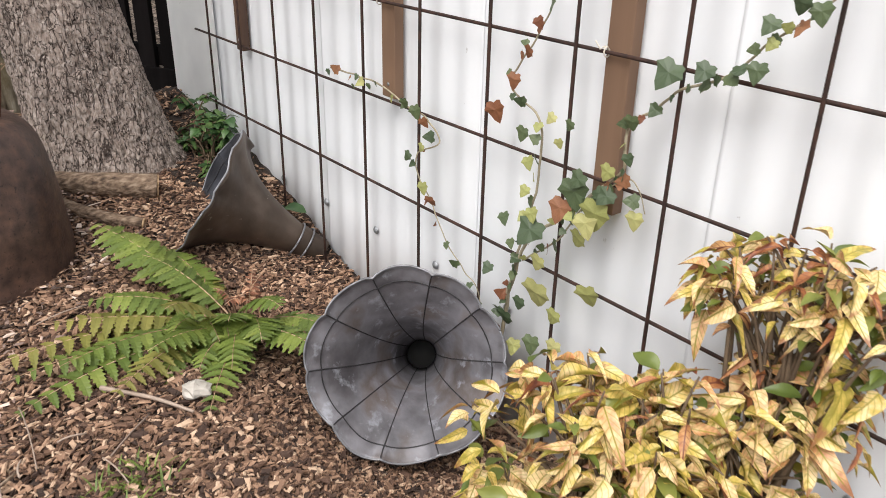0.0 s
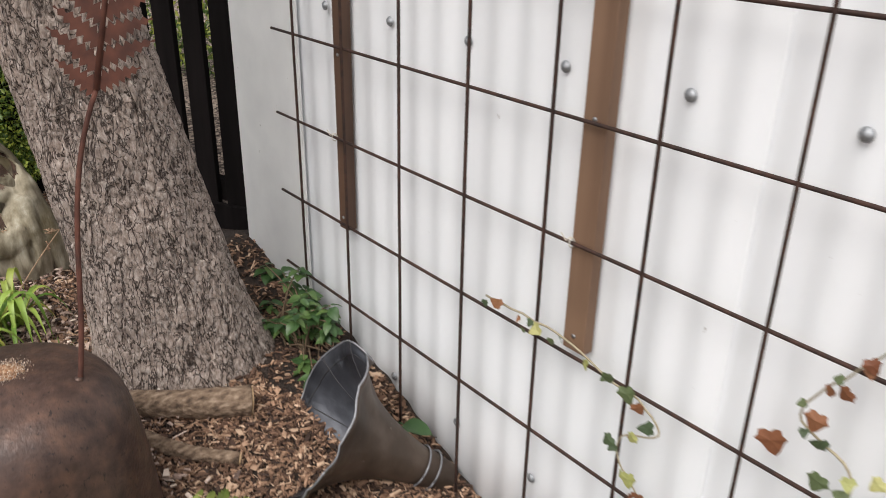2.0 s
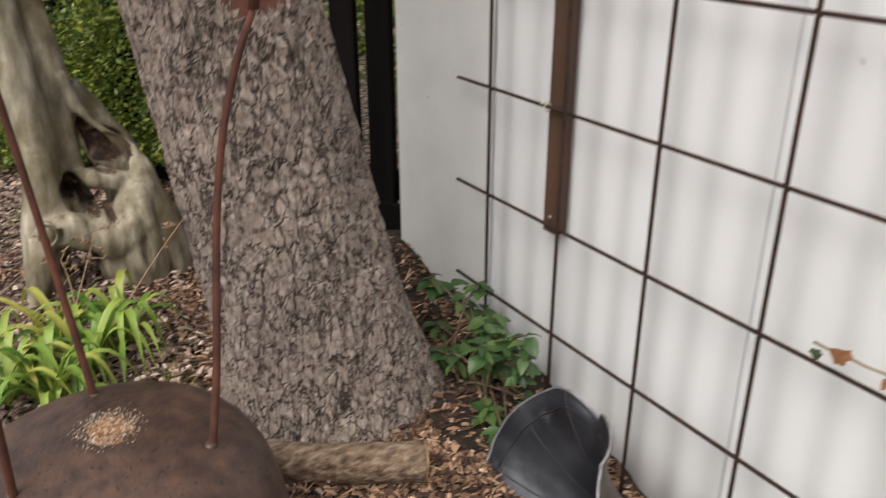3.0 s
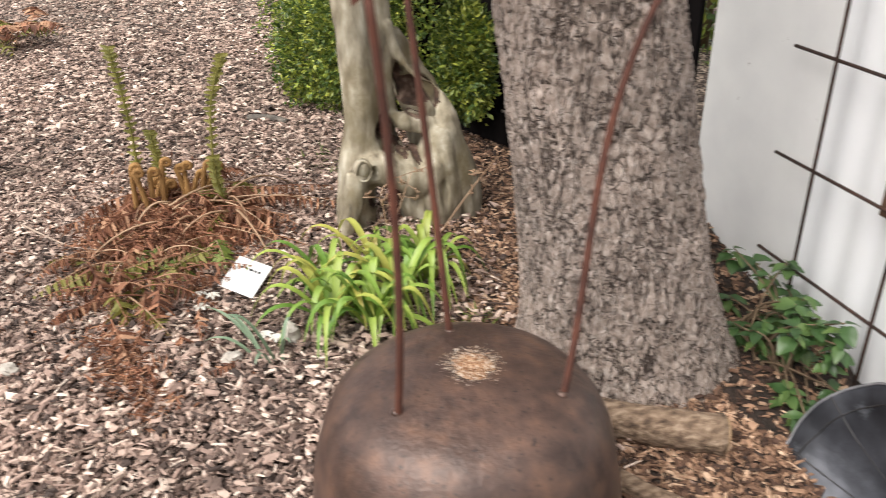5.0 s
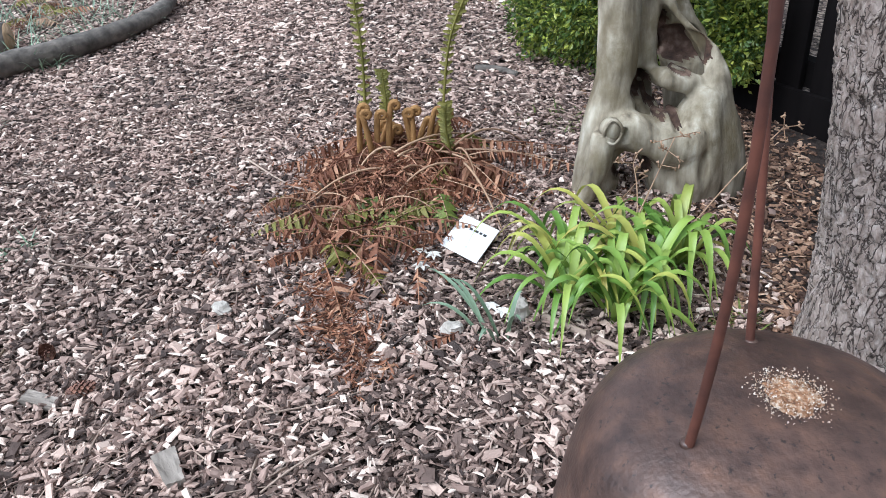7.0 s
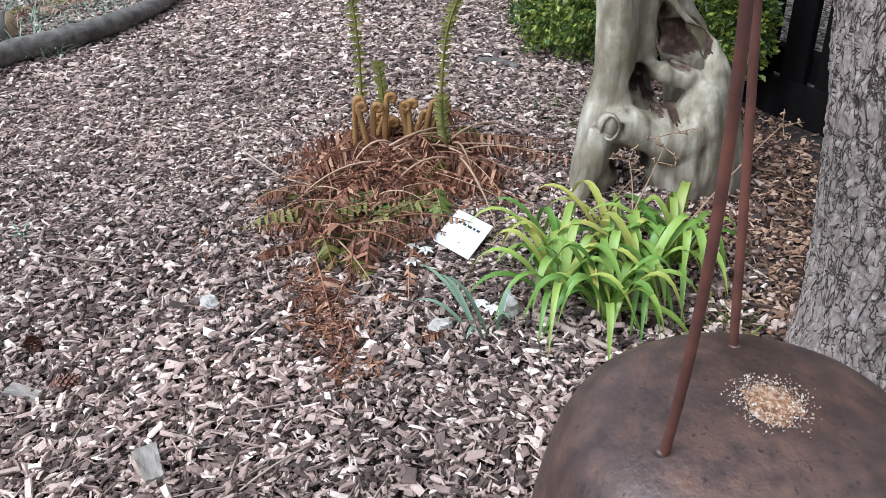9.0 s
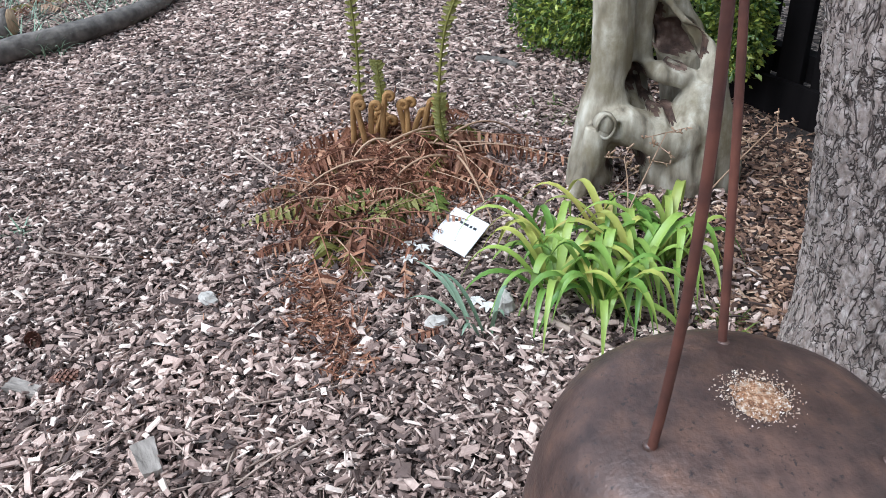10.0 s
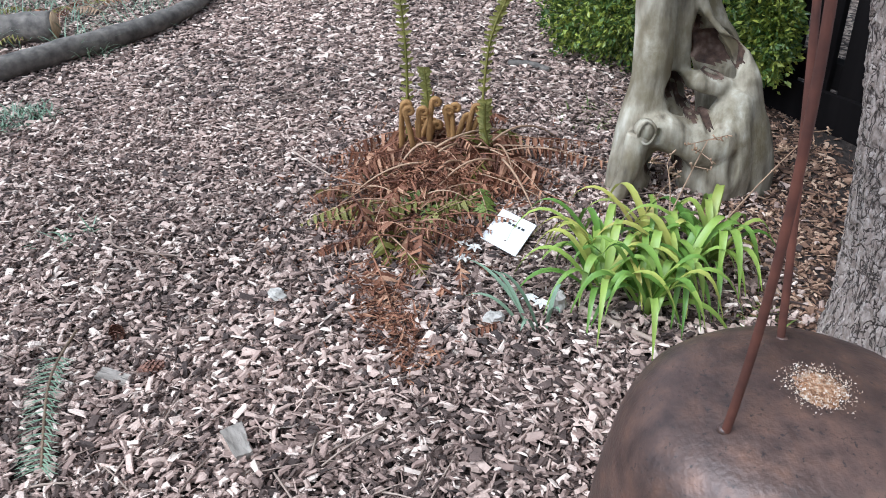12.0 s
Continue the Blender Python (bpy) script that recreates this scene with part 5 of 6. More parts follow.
# ---- yellow shrub ----
def leaf_mesh(name, material, ln, w, droop, fold, twist, n=8, wave=0.12):
    g, v, f = Geo(), [], []
    for i in range(n + 1):
        t = i / n
        ww = w * math.sin(math.pi * min(1, t ** 0.8 * 0.97 + 0.03)) ** 0.85
        a = twist * t
        c = Vector((ln * t, 0, -droop * t * t * ln))
        wav = wave * math.sin(t * 9)
        row = []
        for u in (-1, -0.5, 0, 0.5, 1):
            y, z = u * ww, abs(u) * ww * fold + ww * wav * u
            row.append(c + Vector((0, y * math.cos(a) - z * math.sin(a), y * math.sin(a) + z * math.cos(a))))
        v += row
    for i in range(n):
        f += [(5 * i + k, 5 * i + k + 1, 5 * i + k + 6, 5 * i + k + 5) for k in range(4)]
    return g.add(v, f).mesh(name, material)


r5 = random.Random(9)
YEL = [leaf_mesh("leaf", M_NAND, r5.uniform(0.042, 0.074), r5.uniform(0.0105, 0.0175), r5.uniform(0.1, 1.3), r5.uniform(0.1, 0.9), r5.uniform(-1.3, 1.3), 9, r5.uniform(0.1, 0.45)) for _ in range(16)]
GRN = [leaf_mesh("leaf", M_NANDG, r5.uniform(0.035, 0.055), r5.uniform(0.009, 0.013), r5.uniform(0.1, 0.8), r5.uniform(0.15, 0.5), r5.uniform(-0.7, 0.7)) for _ in range(5)]
RED = [leaf_mesh("leaf", M_NANDR, r5.uniform(0.040, 0.06), r5.uniform(0.007, 0.012), r5.uniform(0.6, 1.6), r5.uniform(0.5, 1.2), r5.uniform(-2.2, 2.2), 9, 0.4) for _ in range(6)]
shrub_y = thing("yellow_shrub", "low shrub with yellow leaves tinged red and brown", "shrub", (2.05, -0.26, -0.2))


def put_leaf(me, o, d, parent, scale=1.0, roll=0.0):
    q = Vector(d).to_track_quat("X", "Z").to_matrix().to_4x4()
    ob = part("leaf", me, None, parent)
    ob.matrix_basis = Matrix.Translation(o) @ q @ Matrix.Rotation(roll, 4, "X") @ Matrix.Scale(scale, 4)
    return ob


LOBES = (((2.015, -0.335, 0.07), (0.20, 0.13, 0.15), 50), ((2.09, -0.34, 0.02), (0.15, 0.12, 0.16), 30), ((2.13, -0.30, 0.04), (0.11, 0.11, 0.14), 16), ((2.18, -0.125, 0.31), (0.16, 0.055, 0.09), 46), ((2.20, -0.13, 0.19), (0.08, 0.04, 0.10), 16), ((2.11, -0.26, 0.13), (0.10, 0.08, 0.10), 20),
         ((2.185, -0.19, 0.08), (0.07, 0.06, 0.15), 20), ((1.885, -0.335, -0.10), (0.08, 0.06, 0.07), 12))
for (cx, cy, cz), (sx, sy, sz), count in LOBES:
    for made in range(count):
        u = Vector((r5.gauss(0, 1), r5.gauss(0, 1), abs(r5.gauss(0, 1)) - 0.25)).normalized() * r5.uniform(0.55, 1.0) ** 0.4
        top = Vector((cx + u.x * sx, cy + u.y * sy, cz + u.z * sz))
        top.x = min(top.x, 2.285 - 0.18 * max(0.0, 0.25 - top.z))
        root = Vector((cx * 0.7 + 2.05 * 0.3, cy * 0.75 - 0.27 * 0.25, -0.24))
        if made % 6 == 0:
            base = root + Vector((r5.uniform(-0.04, 0.04), r5.uniform(-0.03, 0.03), 0))
        else:
            base = root.lerp(Vector((cx, cy, cz)), r5.uniform(0.55, 0.9)) + Vector((r5.uniform(-0.03, 0.03), r5.uniform(-0.03, 0.03), 0))
        path = curve3(base, (base.x * 0.6 + top.x * 0.4, base.y * 0.6 + top.y * 0.4, base.z * 0.35 + top.z * 0.65), top, 7)
        stem = part("stem", Geo().tube(path, [0.0036, 0.0034, 0.003, 0.0026, 0.0022, 0.0018, 0.0012] if made % 6 else [0.0055, 0.0052, 0.0048, 0.0042, 0.0034, 0.0025, 0.0014], 6), M_STEM, shrub_y)
        out = Vector((u.x, u.y, 0.25)).normalized()
        a0_ = r5.uniform(0, 6.28)
        for j in range(7):
            a = a0_ + j * 2.1
            d = (Vector((math.cos(a), math.sin(a), r5.uniform(-0.55, 0.35))) + out * 0.5).normalized()
            o = path[-1] - Vector((0, 0, 0.010 * j)) + d * 0.006
            green = r5.random() < (0.17 + 0.5 * max(0, 0.05 - top.z) * 4)
            red = r5.random() < (0.30 if top.z > 0.3 else 0.12)
            put_leaf(r5.choice(GRN if green else RED if red else YEL), o, d, shrub_y, r5.uniform(0.5, 1.02) * (0.85 if cz > 0.25 else 1.0), r5.uniform(-0.9, 0.9))


# ---- ivy on the trellis ----
def ivy_mesh(name, material, droop):
    lob = [(0.0, 0.0), (-0.10, -0.18), (-0.07, -0.38), (0.10, -0.42), (0.25, -0.57), (0.40, -0.42), (0.54, -0.34), (0.78, -0.21), (1.0, 0.0)]
    pts = lob + [(x, -y) for x, y in lob[-2:0:-1]]
    g = Geo()
    v = [(0.33, 0, 0.02)] + [(x, y, 0.10 * abs(y) - droop * x * x * 0.3 + 0.03 * math.sin(x * 9)) for x, y in pts]
    n = len(pts)
    return g.add(v, [(0, 1 + k, 1 + (k + 1) % n) for k in range(n)]).mesh(name, material, False)


IV = {"g": [ivy_mesh("leaf", M_IVY, k) for k in (0.2, 0.6)], "y": [ivy_mesh("leaf", M_IVYY, k) for k in (0.3, 0.7)], "b": [ivy_mesh("leaf", M_IVYB, k) for k in (0.5, 1.2)]}
V1 = ((1.549, -0.21), (1.549, -0.057), (1.573, 0.07), (1.596, 0.176), (1.62, 0.307), (1.621, 0.412), (1.542, 0.455), (1.591, 0.542), (1.636, 0.613), (1.66, 0.70))
V2 = ((1.555, -0.20), (1.555, -0.015), (1.611, 0.17), (1.696, 0.251), (1.765, 0.326), (1.812, 0.374), (1.809, 0.443), (1.855, 0.48), (1.899, 0.52), (1.967, 0.553), (2.009, 0.598), (2.056, 0.634), (2.091, 0.669), (2.13, 0.70))
V3 = ((0.921, 0.369), (1.1, 0.371), (1.227, 0.349), (1.296, 0.334), (1.334, 0.29), (1.271, 0.255), (1.268, 0.203), (1.299, 0.167), (1.359, 0.102), (1.428, 0.036), (1.476, -0.004), (1.52, -0.20))
V4 = ((1.60, 0.13), (1.68, 0.20), (1.75, 0.30), (1.83, 0.36), (1.86, 0.31))
ivy = thing("ivy", "straggling ivy with green, pale and withered leaves on the trellis", "ivy", (1.55, -0.06, -0.2))
for line, r in ((V1, 0.003), (V2, 0.0035), (V3, 0.0022), (V4, 0.002)):
    path = through_points([(x, -0.060 + 0.005 * math.sin(i * 2.1), z) for i, (x, z) in enumerate(line)], 7)
    n = len(path)
    path = [p + Vector((0.004 * noise.noise(p * 30), 0.004 * noise.noise(p * 30 + Vector((5, 0, 0))), 0.004 * noise.noise(p * 30 + Vector((0, 5, 0))))) for p in path]
    part("vine", Geo().tube(path, [r * (1 - 0.6 * i / n) for i in range(n)], 6), M_VINE, ivy)
for line, step in ((V1, 0.030), (V2, 0.024), (V3, 0.040), (V4, 0.018)):
    path = through_points([(x, -0.064, z) for x, z in line], 12)
    run = 0.0
    for a, b in zip(path, path[1:]):
        run += (b - a).length
        if run > step and b.z > -0.1:
            run = r5.uniform(-0.015, 0.008)
            d = Vector((r5.uniform(-1, 1), -0.3, r5.uniform(-1, 0.5))).normalized()
            side = d.cross(Vector((r5.uniform(-0.5, 0.5), -1, r5.uniform(-0.3, 0.6)))).normalized()
            ob = part("leaf", r5.choice(IV[r5.choice("ggggyb" if b.x > 1.45 else "gyb")]), None, ivy)
            ob.matrix_basis = Matrix.Translation(b + Vector((0, -0.004, 0))) @ Matrix((d, side, d.cross(side))).transposed().to_4x4() @ Matrix.Scale(r5.uniform(0.012, 0.026), 4)
LEAF_A = ((1.516, 0.403, 0.036, "b"), (1.574, 0.471, 0.026, "b"), (1.602, 0.523, 0.018, "b"), (1.614, 0.576, 0.016, "b"), (1.592, 0.379, 0.022, "g"), (1.663, 0.422, 0.016, "y"), (1.703, 0.42, 0.016, "g"), (1.604, 0.329, 0.02, "y"), (1.562, 0.21, 0.02, "g"), (1.616, 0.279, 0.018, "y"), (1.681, 0.386, 0.014, "y"), (1.575, 0.16, 0.016, "g"), (1.63, 0.24, 0.022, "y"))
LEAF_B = ((1.886, 0.537, 0.040, "g"), (1.944, 0.554, 0.024, "g"), (2.015, 0.568, 0.026, "g"), (2.028, 0.63, 0.02, "g"), (2.033, 0.607, 0.014, "y"), (2.064, 0.662, 0.02, "g"), (2.082, 0.654, 0.022, "g"), (1.825, 0.456, 0.02, "g"), (1.717, 0.305, 0.05, "g"), (1.777, 0.284, 0.05, "y"), (1.645, 0.205, 0.05, "g"), (1.754, 0.261, 0.04, "y"), (1.695, 0.267, 0.04, "b"), (1.851, 0.3, 0.028, "y"))
LEAF_C = ((1.658, 0.082, 0.055, "y"), (1.777, 0.134, 0.04, "y"), (1.795, 0.364, 0.026, "y"), (1.53, 0.09, 0.02, "g"), (1.579, -0.004, 0.036, "g"), (1.055, 0.375, 0.012, "g"), (1.111, 0.367, 0.012, "g"), (0.934, 0.365, 0.012, "g"), (1.237, 0.357, 0.018, "g"), (1.276, 0.348, 0.024, "g"), (1.296, 0.328, 0.018, "b"), (1.306, 0.276, 0.016, "y"), (1.263, 0.246, 0.018, "g"), (1.298, 0.186, 0.022, "y"), (1.324, 0.162, 0.022, "b"), (1.035, 0.349, 0.010, "g"))
LEAF_D = ((1.735, 0.33, 0.03, "g"), (1.80, 0.32, 0.03, "g"), (1.74, 0.22, 0.034, "y"), (1.66, 0.15, 0.03, "y"), (1.62, 0.05, 0.026, "g"), (1.70, 0.05, 0.03, "y"), (1.83, 0.40, 0.016, "g"), (1.60, -0.06, 0.03, "y"), (1.66, -0.02, 0.034, "g"), (1.72, 0.0, 0.03, "y"))
for x, z, s, k in LEAF_A + LEAF_B + LEAF_C + LEAF_D:
    d = Vector((r5.uniform(-0.7, 0.7), -0.15, -1)).normalized()
    q = Matrix((d, d.cross(Vector((0.15, -1, 0.25))).normalized(), d.cross(d.cross(Vector((0.15, -1, 0.25)))).normalized() * -1)).transposed().to_4x4()
    ob = part("leaf", r5.choice(IV[k]), None, ivy)
    ob.matrix_basis = Matrix.Translation((x, -0.067 - r5.uniform(0, 0.015), z + s * 0.45)) @ q @ Matrix.Rotation(r5.uniform(-0.5, 0.5), 4, "Y") @ Matrix.Scale(s * (1.12 if s > 0.025 else 1.3), 4)

# ---- small green shrub at the wall corner ----
r6 = random.Random(15)
SH = [leaf_mesh("leaf", M_SHRUB, r6.uniform(0.026, 0.040), r6.uniform(0.010, 0.0150), 0.4, 0.25, 0.2) for _ in range(5)]
corner = thing("green_shrub", "small green leafy shrub between the tree and the wall", "shrub", (0.27, -0.13, -0.03))
for k in range(46):
    top = Vector((0.27 + r6.uniform(-0.16, 0.19), -0.12 + r6.uniform(-0.07, 0.06), r6.uniform(-0.02, 0.15)))
    if k == 0:
        top = Vector((0.23, -0.085, 0.165))
    base = Vector(on(0.27 + r6.uniform(-0.08, 0.08), -0.13 + r6.uniform(-0.04, 0.04), -0.01))
    path = curve3(base, (base.x, base.y, (base.z + top.z) / 2 + 0.03), top, 6)
    part("stem", Geo().tube(path, [0.003, 0.003, 0.0028, 0.0024, 0.002, 0.0014], 5), M_STEM, corner)
    for j in range(8):
        a = j * 2.4 + k
        put_leaf(r6.choice(SH), path[-1] - Vector((0, 0, 0.004 * j)), (math.cos(a), math.sin(a), r6.uniform(-0.3, 0.4)), corner, r6.uniform(0.7, 1.1), r6.uniform(-0.4, 0.4))
broad = thing("broad_leaf_weed", "single broad green leaf weed at the wall base", "plant", (0.70, -0.09, -0.13))
part("stem", Geo().tube(curve3(on(0.64, -0.12), (0.67, -0.10, -0.05), (0.69, -0.09, -0.055), 6), 0.002, 5), M_SHRUB, broad)
BL = leaf_mesh("leaf", M_SHRUB, 0.075, 0.026, 0.3, 0.2, 0.2)
put_leaf(BL, (0.69, -0.09, -0.06), (0.7, 0.3, 0.25), broad)
put_leaf(BL, (0.66, -0.10, -0.07), (-0.7, -0.3, 0.1), broad, 0.7)

# ---- hedge behind the stump ----
r7 = np.random.default_rng(31)
hedge = thing("hedge_shrub", "dense golden-green small-leaved hedge bush before the black fence", "hedge", (-1.95, -0.30, 0))
for k in range(14):
    a = k * 2.4
    part("branch", Geo().tube(curve3((-1.9, -0.28, -0.02), (-1.9 + 0.2 * math.cos(a), -0.28 + 0.15 * math.sin(a), 0.4), (-1.9 + 0.5 * math.cos(a), -0.28 + 0.32 * math.sin(a), 0.6 + 0.04 * k), 6), [0.014, 0.012, 0.010, 0.008, 0.006, 0.003], 6), M_STEM, hedge)


def foliage(n, blobs, ln, name, material, parent):
    vs, k = [], 0
    per = n // len(blobs)
    for (cx, cy, cz), (sx, sy, sz) in blobs:
        u = r7.normal(size=(per, 3))
        u /= np.linalg.norm(u, axis=1)[:, None]
        lump = np.array([1 + 0.45 * noise.noise(Vector(q) * 4.3 + Vector((cx, cy, cz))) for q in u])
        o = np.array([cx, cy, cz]) + u * np.array([sx, sy, sz]) * (lump * r7.uniform(0.45, 1.08, per) ** 0.6)[:, None]
        d = u + r7.normal(0, 0.7, (per, 3))
        d /= np.linalg.norm(d, axis=1)[:, None]
        s = np.cross(d, r7.normal(size=(per, 3)))
        s /= np.linalg.norm(s, axis=1)[:, None]
        L_ = (ln * r7.uniform(0.7, 1.3, per))[:, None]
        nn = np.cross(d, s)
        vs.append(np.stack([o, o + d * L_ * 0.5 + s * L_ * 0.24 + nn * L_ * 0.06, o + d * L_, o + d * L_ * 0.5 - s * L_ * 0.24 + nn * L_ * 0.06], 1))
    v = np.concatenate(vs)
    v[:, :, 2] = np.maximum(v[:, :, 2], 0.005)
    return part(name, fast_mesh(name, v.reshape(-1, 3), np.arange(len(v) * 4).reshape(-1, 4), material), None, parent)


tagged(foliage(96000, (((-1.60, -0.68, 0.18), (0.20, 0.18, 0.22)), ((-1.40, -0.60, 0.28), (0.22, 0.16, 0.24)), ((-1.02, -0.33, 0.27), (0.15, 0.07, 0.18)), ((-1.95, -0.56, 0.28), (0.42, 0.30, 0.36)), ((-1.80, -0.36, 0.36), (0.42, 0.36, 0.42)), ((-2.05, -0.42, 0.50), (0.45, 0.36, 0.55)), ((-1.55, -0.28, 0.30), (0.30, 0.20, 0.34)), ((-1.85, -0.30, 0.85), (0.40, 0.32, 0.40)), ((-1.22, -0.42, 0.34), (0.22, 0.17, 0.26)), ((-1.45, -0.35, 0.75), (0.28, 0.2, 0.32)), ((-2.5, -0.35, 0.6), (0.45, 0.35, 0.65))), 0.0195, "foliage", M_HEDGE, hedge), kind="stuff")

# greenery seen through the fence
back = thing("garden_bush", "dark green bush behind the black fence", "bush", (-1.2, 1.2, 0))
tagged(foliage(14000, (((-0.7, 1.0, 0.5), (0.6, 0.4, 0.6)), ((-1.8, 1.1, 0.6), (0.7, 0.4, 0.7)), ((-3.0, 1.0, 0.6), (0.8, 0.4, 0.7))), 0.045, "foliage", M_HEDGE, back), kind="stuff")
for x in (-0.7, -1.8, -3.0):
    part("branch", Geo().tube([(x, 1.05, -0.02), (x + 0.03, 1.05, 0.4), (x - 0.02, 1.05, 0.9)], [0.02, 0.015, 0.006], 6), M_STEM, back)

# ---- branches and brown growth at the far edge of the mulch ----
log("fallen_branch", "dark curved branch edging the mulch path", [on(-1.28, -2.86, 0.03), on(-1.62, -2.60, 0.05), on(-1.90, -2.38, 0.05), on(-2.25, -2.26, 0.05), on(-2.62, -2.28, 0.045)], (0.045, 0.030), M_DARKLOG, M_CUT)
log("fallen_branch", "dark thick branch lying beside the path edge", [on(-1.75, -3.35, 0.06), on(-1.9, -3.0, 0.06), on(-1.95, -2.72, 0.06)], (0.06, 0.06), M_DARKLOG, M_CUT)
log("stick", "dark stick lying on the mulch by the hedge", [on(-1.50, -0.99, 0.012), on(-1.45, -0.92, 0.016), on(-1.39, -0.865, 0.012)], (0.012, 0.010), M_DARKLOG)
r8 = random.Random(44)
tuft = thing("dry_fern_patch", "patch of brown and green withered fern at the far path edge", "fern", (-2.9, -2.1, 0))
for k in range(40):
    a = r8.uniform(0, 6.28)
    base = Vector(on(-2.95 + r8.uniform(-0.3, 0.3), -2.1 + r8.uniform(-0.2, 0.2), 0.0))
    tip = base + Vector((math.cos(a) * 0.25, math.sin(a) * 0.25, r8.uniform(0.02, 0.1)))
    frond(base, (base + tip) / 2 + Vector((0, 0, 0.15)), tip, 0.05, M_DEAD if r8.random() < 0.6 else M_FERNOLD, tuft, M_STRAW, 11, r8, 0.6)


for cx, cy, n in ((-2.15, -2.85, 16), (-2.75, -2.75, 14)):
    wd = thing("dry_fern_patch", "brown withered fern litter behind the fallen branches", "fern", on(cx, cy))
    for k in range(n):
        a = r8.uniform(0, 6.28)
        base = Vector(on(cx + r8.uniform(-0.22, 0.22), cy + r8.uniform(-0.18, 0.18), 0.01))
        tip = base + Vector((math.cos(a) * 0.22, math.sin(a) * 0.22, r8.uniform(0.01, 0.05)))
        frond(base, (base + tip) / 2 + Vector((0, 0, 0.08)), tip, 0.04, (M_DEAD, M_FERNOLD, M_STRAW)[k % 3], wd, M_STRAW, 10, r8, 0.8, 0.12)


def grass(name, label, cx, cy, r, n, ln, material):
    ob = thing(name, label, "grass", on(cx, cy))
    g = Geo()
    for _ in range(n):
        a, k = r8.uniform(0, 6.28), r8.random() ** 0.5
        b0 = Vector(on(cx + math.cos(a) * r * k, cy + math.sin(a) * r * k))
        a = r8.uniform(0, 6.28)
        t0 = b0 + Vector((math.cos(a), math.sin(a), r8.uniform(0.2, 0.9))) * ln * r8.uniform(0.5, 1.2)
        g.ribbon(curve3(b0, (b0 + t0) / 2 + Vector((0, 0, ln * 0.3)), t0, 5), [0.0018, 0.002, 0.0018, 0.0012, 0.0002])
    tagged(part("tuft", g, material, ob), kind="stuff")


grass("grass_tuft", "low green weed tuft in the mulch", -1.1, -2.50, 0.10, 260, 0.05, M_BLUEGREEN)
grass("grass_tuft", "grass beside the fallen branch", -1.75, -2.52, 0.10, 60, 0.12, M_BLUEGREEN)
grass("grass_tuft", "thin grass behind the fallen branch", -2.2, -2.75, 0.45, 260, 0.16, M_BLUEGREEN)
grass("grass_tuft", "low green weed tuft near the fern", 1.50, -0.80, 0.06, 130, 0.04, M_FERN)
grass("grass_tuft", "small weeds at the foot of the tree", 0.02, -0.66, 0.05, 60, 0.03, M_FERN)
grass("grass_tuft", "small weeds near the hedge", -0.95, -0.80, 0.10, 60, 0.05, M_FERN)
grass("grass_tuft", "small weed in the mulch", -0.35, -2.05, 0.06, 40, 0.05, M_BLUEGREEN)


def stone(name, label, x, y, s, material, seed):
    g, seg, v = Geo(), 12, []
    for i in range(8):
        t = math.pi * i / 7
        for k in range(seg):
            a = 2 * math.pi * k / seg
            q = Vector((math.sin(t) * math.cos(a), math.sin(t) * math.sin(a), math.cos(t)))
            q *= 1 + 0.45 * noise.noise(q * 1.6 + Vector((seed, 0, 0)))
            v.append((q.x * s[0], q.y * s[1], q.z * s[2]))
    g.add(v, [(i * seg + k, (i + 1) * seg + k, (i + 1) * seg + (k + 1) % seg, i * seg + (k + 1) % seg) for i in range(7) for k in range(seg)])
    ob = part(name, g, material, None, smooth=False)
    ob.location = on(x, y, s[2] * 0.55 + 0.022)
    ob.rotation_euler = (0, 0, seed)
    return tagged(ob, label, name.replace("_", " "))


stone("stone", "pale angular stone in the mulch beside the fern", 1.325, -0.62, (0.028, 0.02, 0.016), M_STONE, 1.0)
stone("stone", "pale pebble beside the bulb leaves", 0.0, -1.14, (0.02, 0.016, 0.012), M_STONE, 2.0)
stone("stone", "pale pebble beside the bulb leaves", -0.03, -1.02, (0.024, 0.016, 0.022), M_STONE, 3.0)
stone("stone", "pale pebble on the mulch", -0.080, -1.547, (0.02, 0.015, 0.010), M_STONE, 4.0)


def offcut(label, x, y, size, turn, seed):
    """A split, weathered slab with a ridged face."""
    nx_, ny_ = 10, 6
    g, v = Geo(), []
    for lay in (1, 0):
        for i in range(nx_):
            for j in range(ny_):
                u, w = i / (nx_ - 1) - 0.5, j / (ny_ - 1) - 0.5
                px_ = u * size[0] + 0.003 * noise.noise((w * 4, seed, lay))
                py_ = w * size[1] * (1 - 0.35 * u) + 0.002 * noise.noise((u * 5, seed + 3, 0))
                v.append((px_, py_, lay * size[2] * (1 + 0.5 * noise.noise((u * 2, w * 9, seed)))))
    n = nx_ * ny_
    cell = [(i * ny_ + j, (i + 1) * ny_ + j, (i + 1) * ny_ + j + 1, i * ny_ + j + 1) for i in range(nx_ - 1) for j in range(ny_ - 1)]
    rim = [i * ny_ for i in range(nx_)] + [(nx_ - 1) * ny_ + j for j in range(1, ny_)] + [i * ny_ + ny_ - 1 for i in range(nx_ - 2, -1, -1)] + [j for j in range(ny_ - 2, 0, -1)]
    g.add(v, cell + [tuple(q + n for q in f[::-1]) for f in cell] + [(a, b, b + n, a + n) for a, b in zip(rim[1:] + rim[:1], rim)])
    ob = part("wood_offcut", g, M_GREYWOOD, None, smooth=False)
    ob.location = on(x, y, 0.018)
    ob.rotation_euler = (0.08, 0.05, turn)
    return tagged(ob, label, "wood offcut")


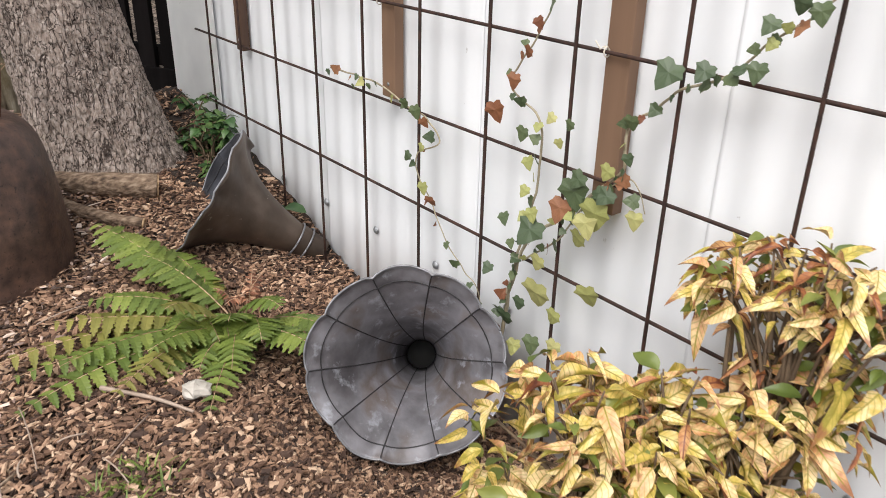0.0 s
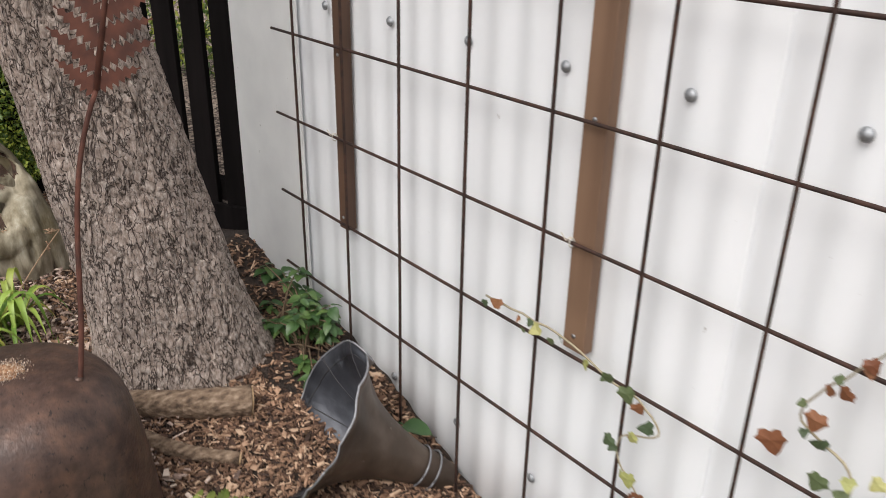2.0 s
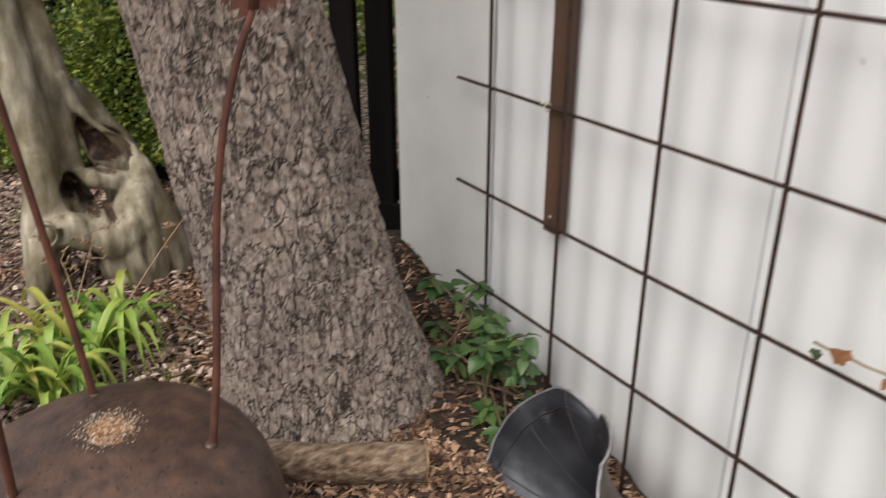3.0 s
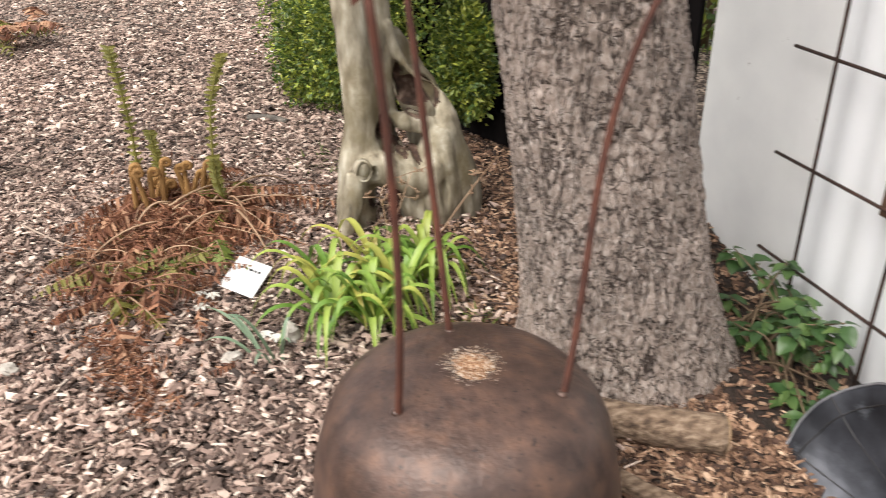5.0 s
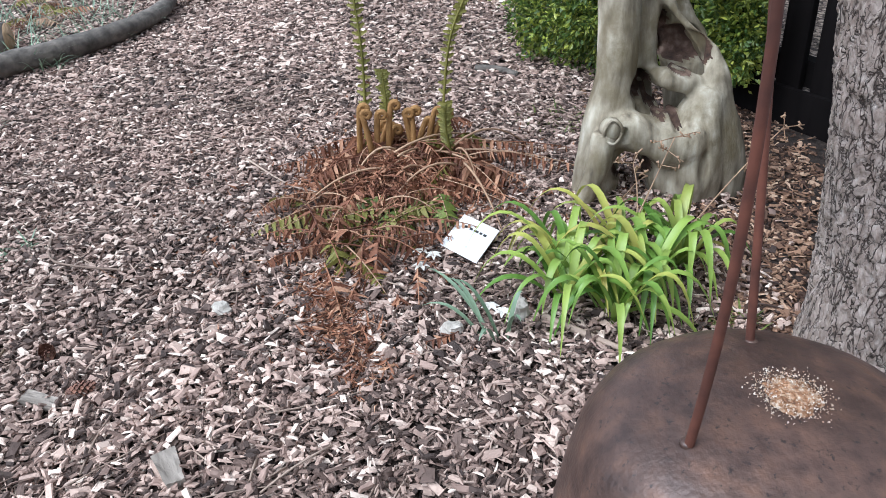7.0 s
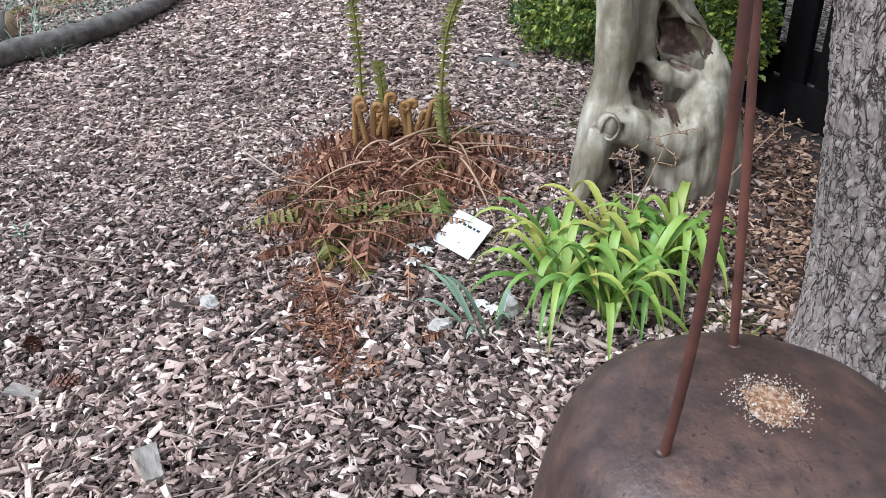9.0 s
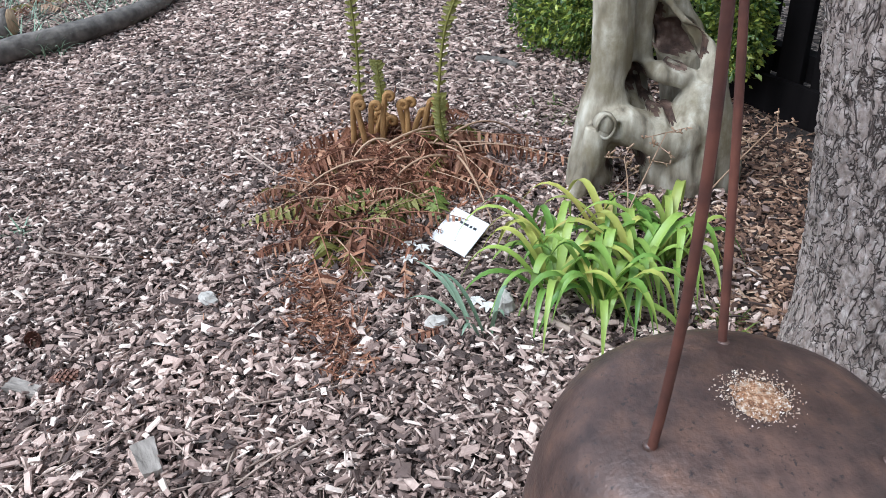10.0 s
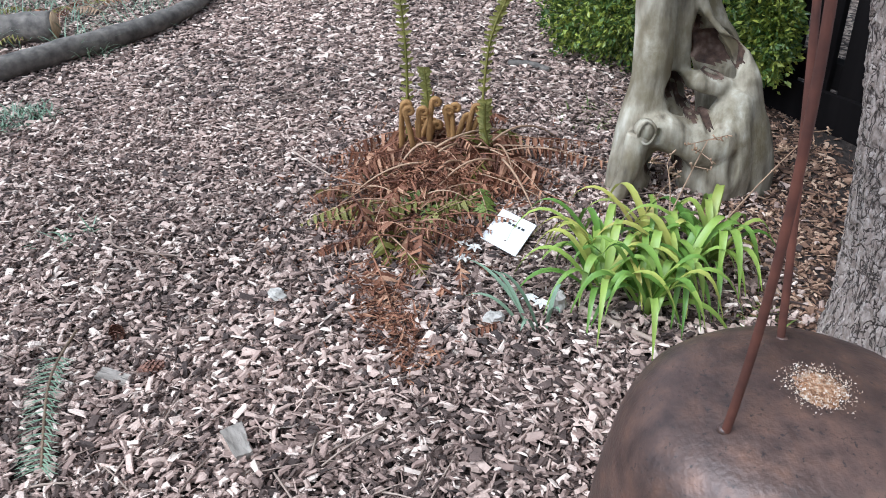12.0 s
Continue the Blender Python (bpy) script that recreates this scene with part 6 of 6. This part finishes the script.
offcut("grey weathered flat piece of wood on the mulch", 0.295, -1.545, (0.066, 0.030, 0.012), 0.5, 1.0)
offcut("grey weathered split piece of wood on the mulch", 0.138, -1.785, (0.060, 0.022, 0.011), 1.2, 2.6)


def fir_cone(x, y, turn, seed):
    """A closed cone: overlapping scales wound round an axis."""
    cone = thing("fir_cone", "small brown fir cone lying on the mulch", "cone", on(x, y))
    g, count, long_ = Geo(), 70, 0.040
    ax = Vector((math.cos(turn), math.sin(turn), 0.1)).normalized()
    s = ax.cross(Vector((0, 0, 1))).normalized()
    u = s.cross(ax)
    o = Vector(on(x, y, 0.026)) - ax * long_ / 2
    for k in range(count):
        t, a = k / count, k * 2.4 + seed
        r = 0.0115 * math.sin(math.pi * (0.12 + 0.80 * t)) ** 0.7
        out = s * math.cos(a) + u * math.sin(a)
        side = ax.cross(out)
        c = o + ax * long_ * t + out * r * 0.55
        tip = c + ax * 0.006 + out * (r * 0.55 + 0.001)
        w = 0.0042
        g.add([c - side * w, c + side * w, tip + side * w * 0.7, tip + ax * 0.0025, tip - side * w * 0.7, c + out * 0.004 + ax * 0.002], [(0, 1, 5), (1, 2, 5), (2, 3, 5), (3, 4, 5), (4, 0, 5)])
    part("core", Geo().tube([o, o + ax * long_ * 0.5, o + ax * long_], [0.005, 0.008, 0.003], 8), M_LOG, cone)
    tagged(part("cone_scale", g, M_CONE, cone, smooth=False), kind="stuff")


fir_cone(0.007, -1.827, 0.6, 0.4)
fir_cone(0.122, -1.73, 1.9, 1.4)


def twig(label, pts, r, material=M_TWIG):
    path = through_points([on(x, y, h + 0.010) for x, y, h in pts], 6)
    ob = part("twig", Geo().tube(path, [r * (1 - 0.5 * i / len(path)) for i in range(len(path))], 6), material, None)
    return tagged(ob, label, "twig")


twig("pale peeled twig on the mulch", ((1.20, -0.755, 0.012), (1.29, -0.69, 0.014), (1.38, -0.648, 0.012)), 0.005)
twig("thin straw stalk on the mulch", ((0.20, -1.43, 0.012), (0.17, -1.33, 0.012), (0.12, -1.22, 0.012)), 0.0018)
twig("thin bent dry twig on the mulch", ((-0.42, -1.98, 0.015), (-0.28, -1.92, 0.02), (-0.24, -1.76, 0.015)), 0.0035)
twig("dry straw stem across the mulch", ((-0.75, -1.62, 0.02), (-0.6, -1.5, 0.02), (-0.52, -1.42, 0.03)), 0.003)
twig("split yellowish wood sliver on the mulch", ((-0.02, -0.98, 0.012), (0.05, -0.91, 0.012), (0.09, -0.86, 0.012)), 0.008)
twig("dark twig across the mulch", ((1.55, -0.98, 0.012), (1.42, -1.0, 0.014), (1.36, -0.94, 0.012)), 0.005, M_LOG)

g = Geo()
for _ in range(280):
    x, y = r8.uniform(-1.3, 1.5), r8.uniform(-2.2, -0.75)
    if math.hypot(x - BX, y - BY) < 0.27:
        continue
    a, ln = r8.uniform(0, 6.28), r8.uniform(0.03, 0.12) * (1.7 if r8.random() < 0.15 else 1.0)
    p, q = Vector(on(x, y, 0.02)), Vector(on(x + ln * math.cos(a), y + ln * math.sin(a), 0.022))
    g.tube(curve3(p, (p + q) / 2 + Vector((r8.uniform(-0.01, 0.01), r8.uniform(-0.01, 0.01), 0.008)), q, 5), r8.uniform(0.0008, 0.002), 5)
tagged(part("twig_litter", g, M_TWIG, ground), kind="stuff")

# fir sprig lying on the path
sprig = thing("fir_sprig", "fallen green fir sprig on the mulch", "sprig", on(0.2, -1.87))
line = through_points([on(0.33, -1.83, 0.030), on(0.16, -1.88, 0.034), on(0.0, -1.90, 0.026)], 14)
part("twig", Geo().tube(line, 0.0025, 5), M_STEM, sprig)
g = Geo()
for p in line[:20]:
    for sd in (-1, 1):
        d = Vector((0.5, sd, r8.uniform(0.0, 0.3))).normalized()
        g.ribbon([p, p + d * 0.018, p + d * 0.036], [0.0009, 0.0011, 0.0003])
        g.ribbon([p, p + (d + Vector((0.4, 0, 0.1))) * 0.016, p + (d + Vector((0.5, 0, 0))) * 0.03], [0.0009, 0.0011, 0.0003])
tagged(part("needle_spray", g, M_BLUEGREEN, sprig), kind="stuff")

# ---- the bark chips lying nearest the walk, each its own piece ----
cp, cc = scatter(300, 0.05, 0.95, -1.75, -1.15, 0.74, 0.004, CLEAR)
shapes = [fast_mesh("bark_chip", cp[k], CUBE_F, M_CHIP) for k in range(40)]
for k in range(len(cc)):
    ob = new("bark_chip", shapes[k % 40])
    ob.parent = ground
    ob.location = Vector(cc[k]) + Vector((0, 0, 0.010))
    ob.rotation_euler = (0, 0, 2.4 * k)
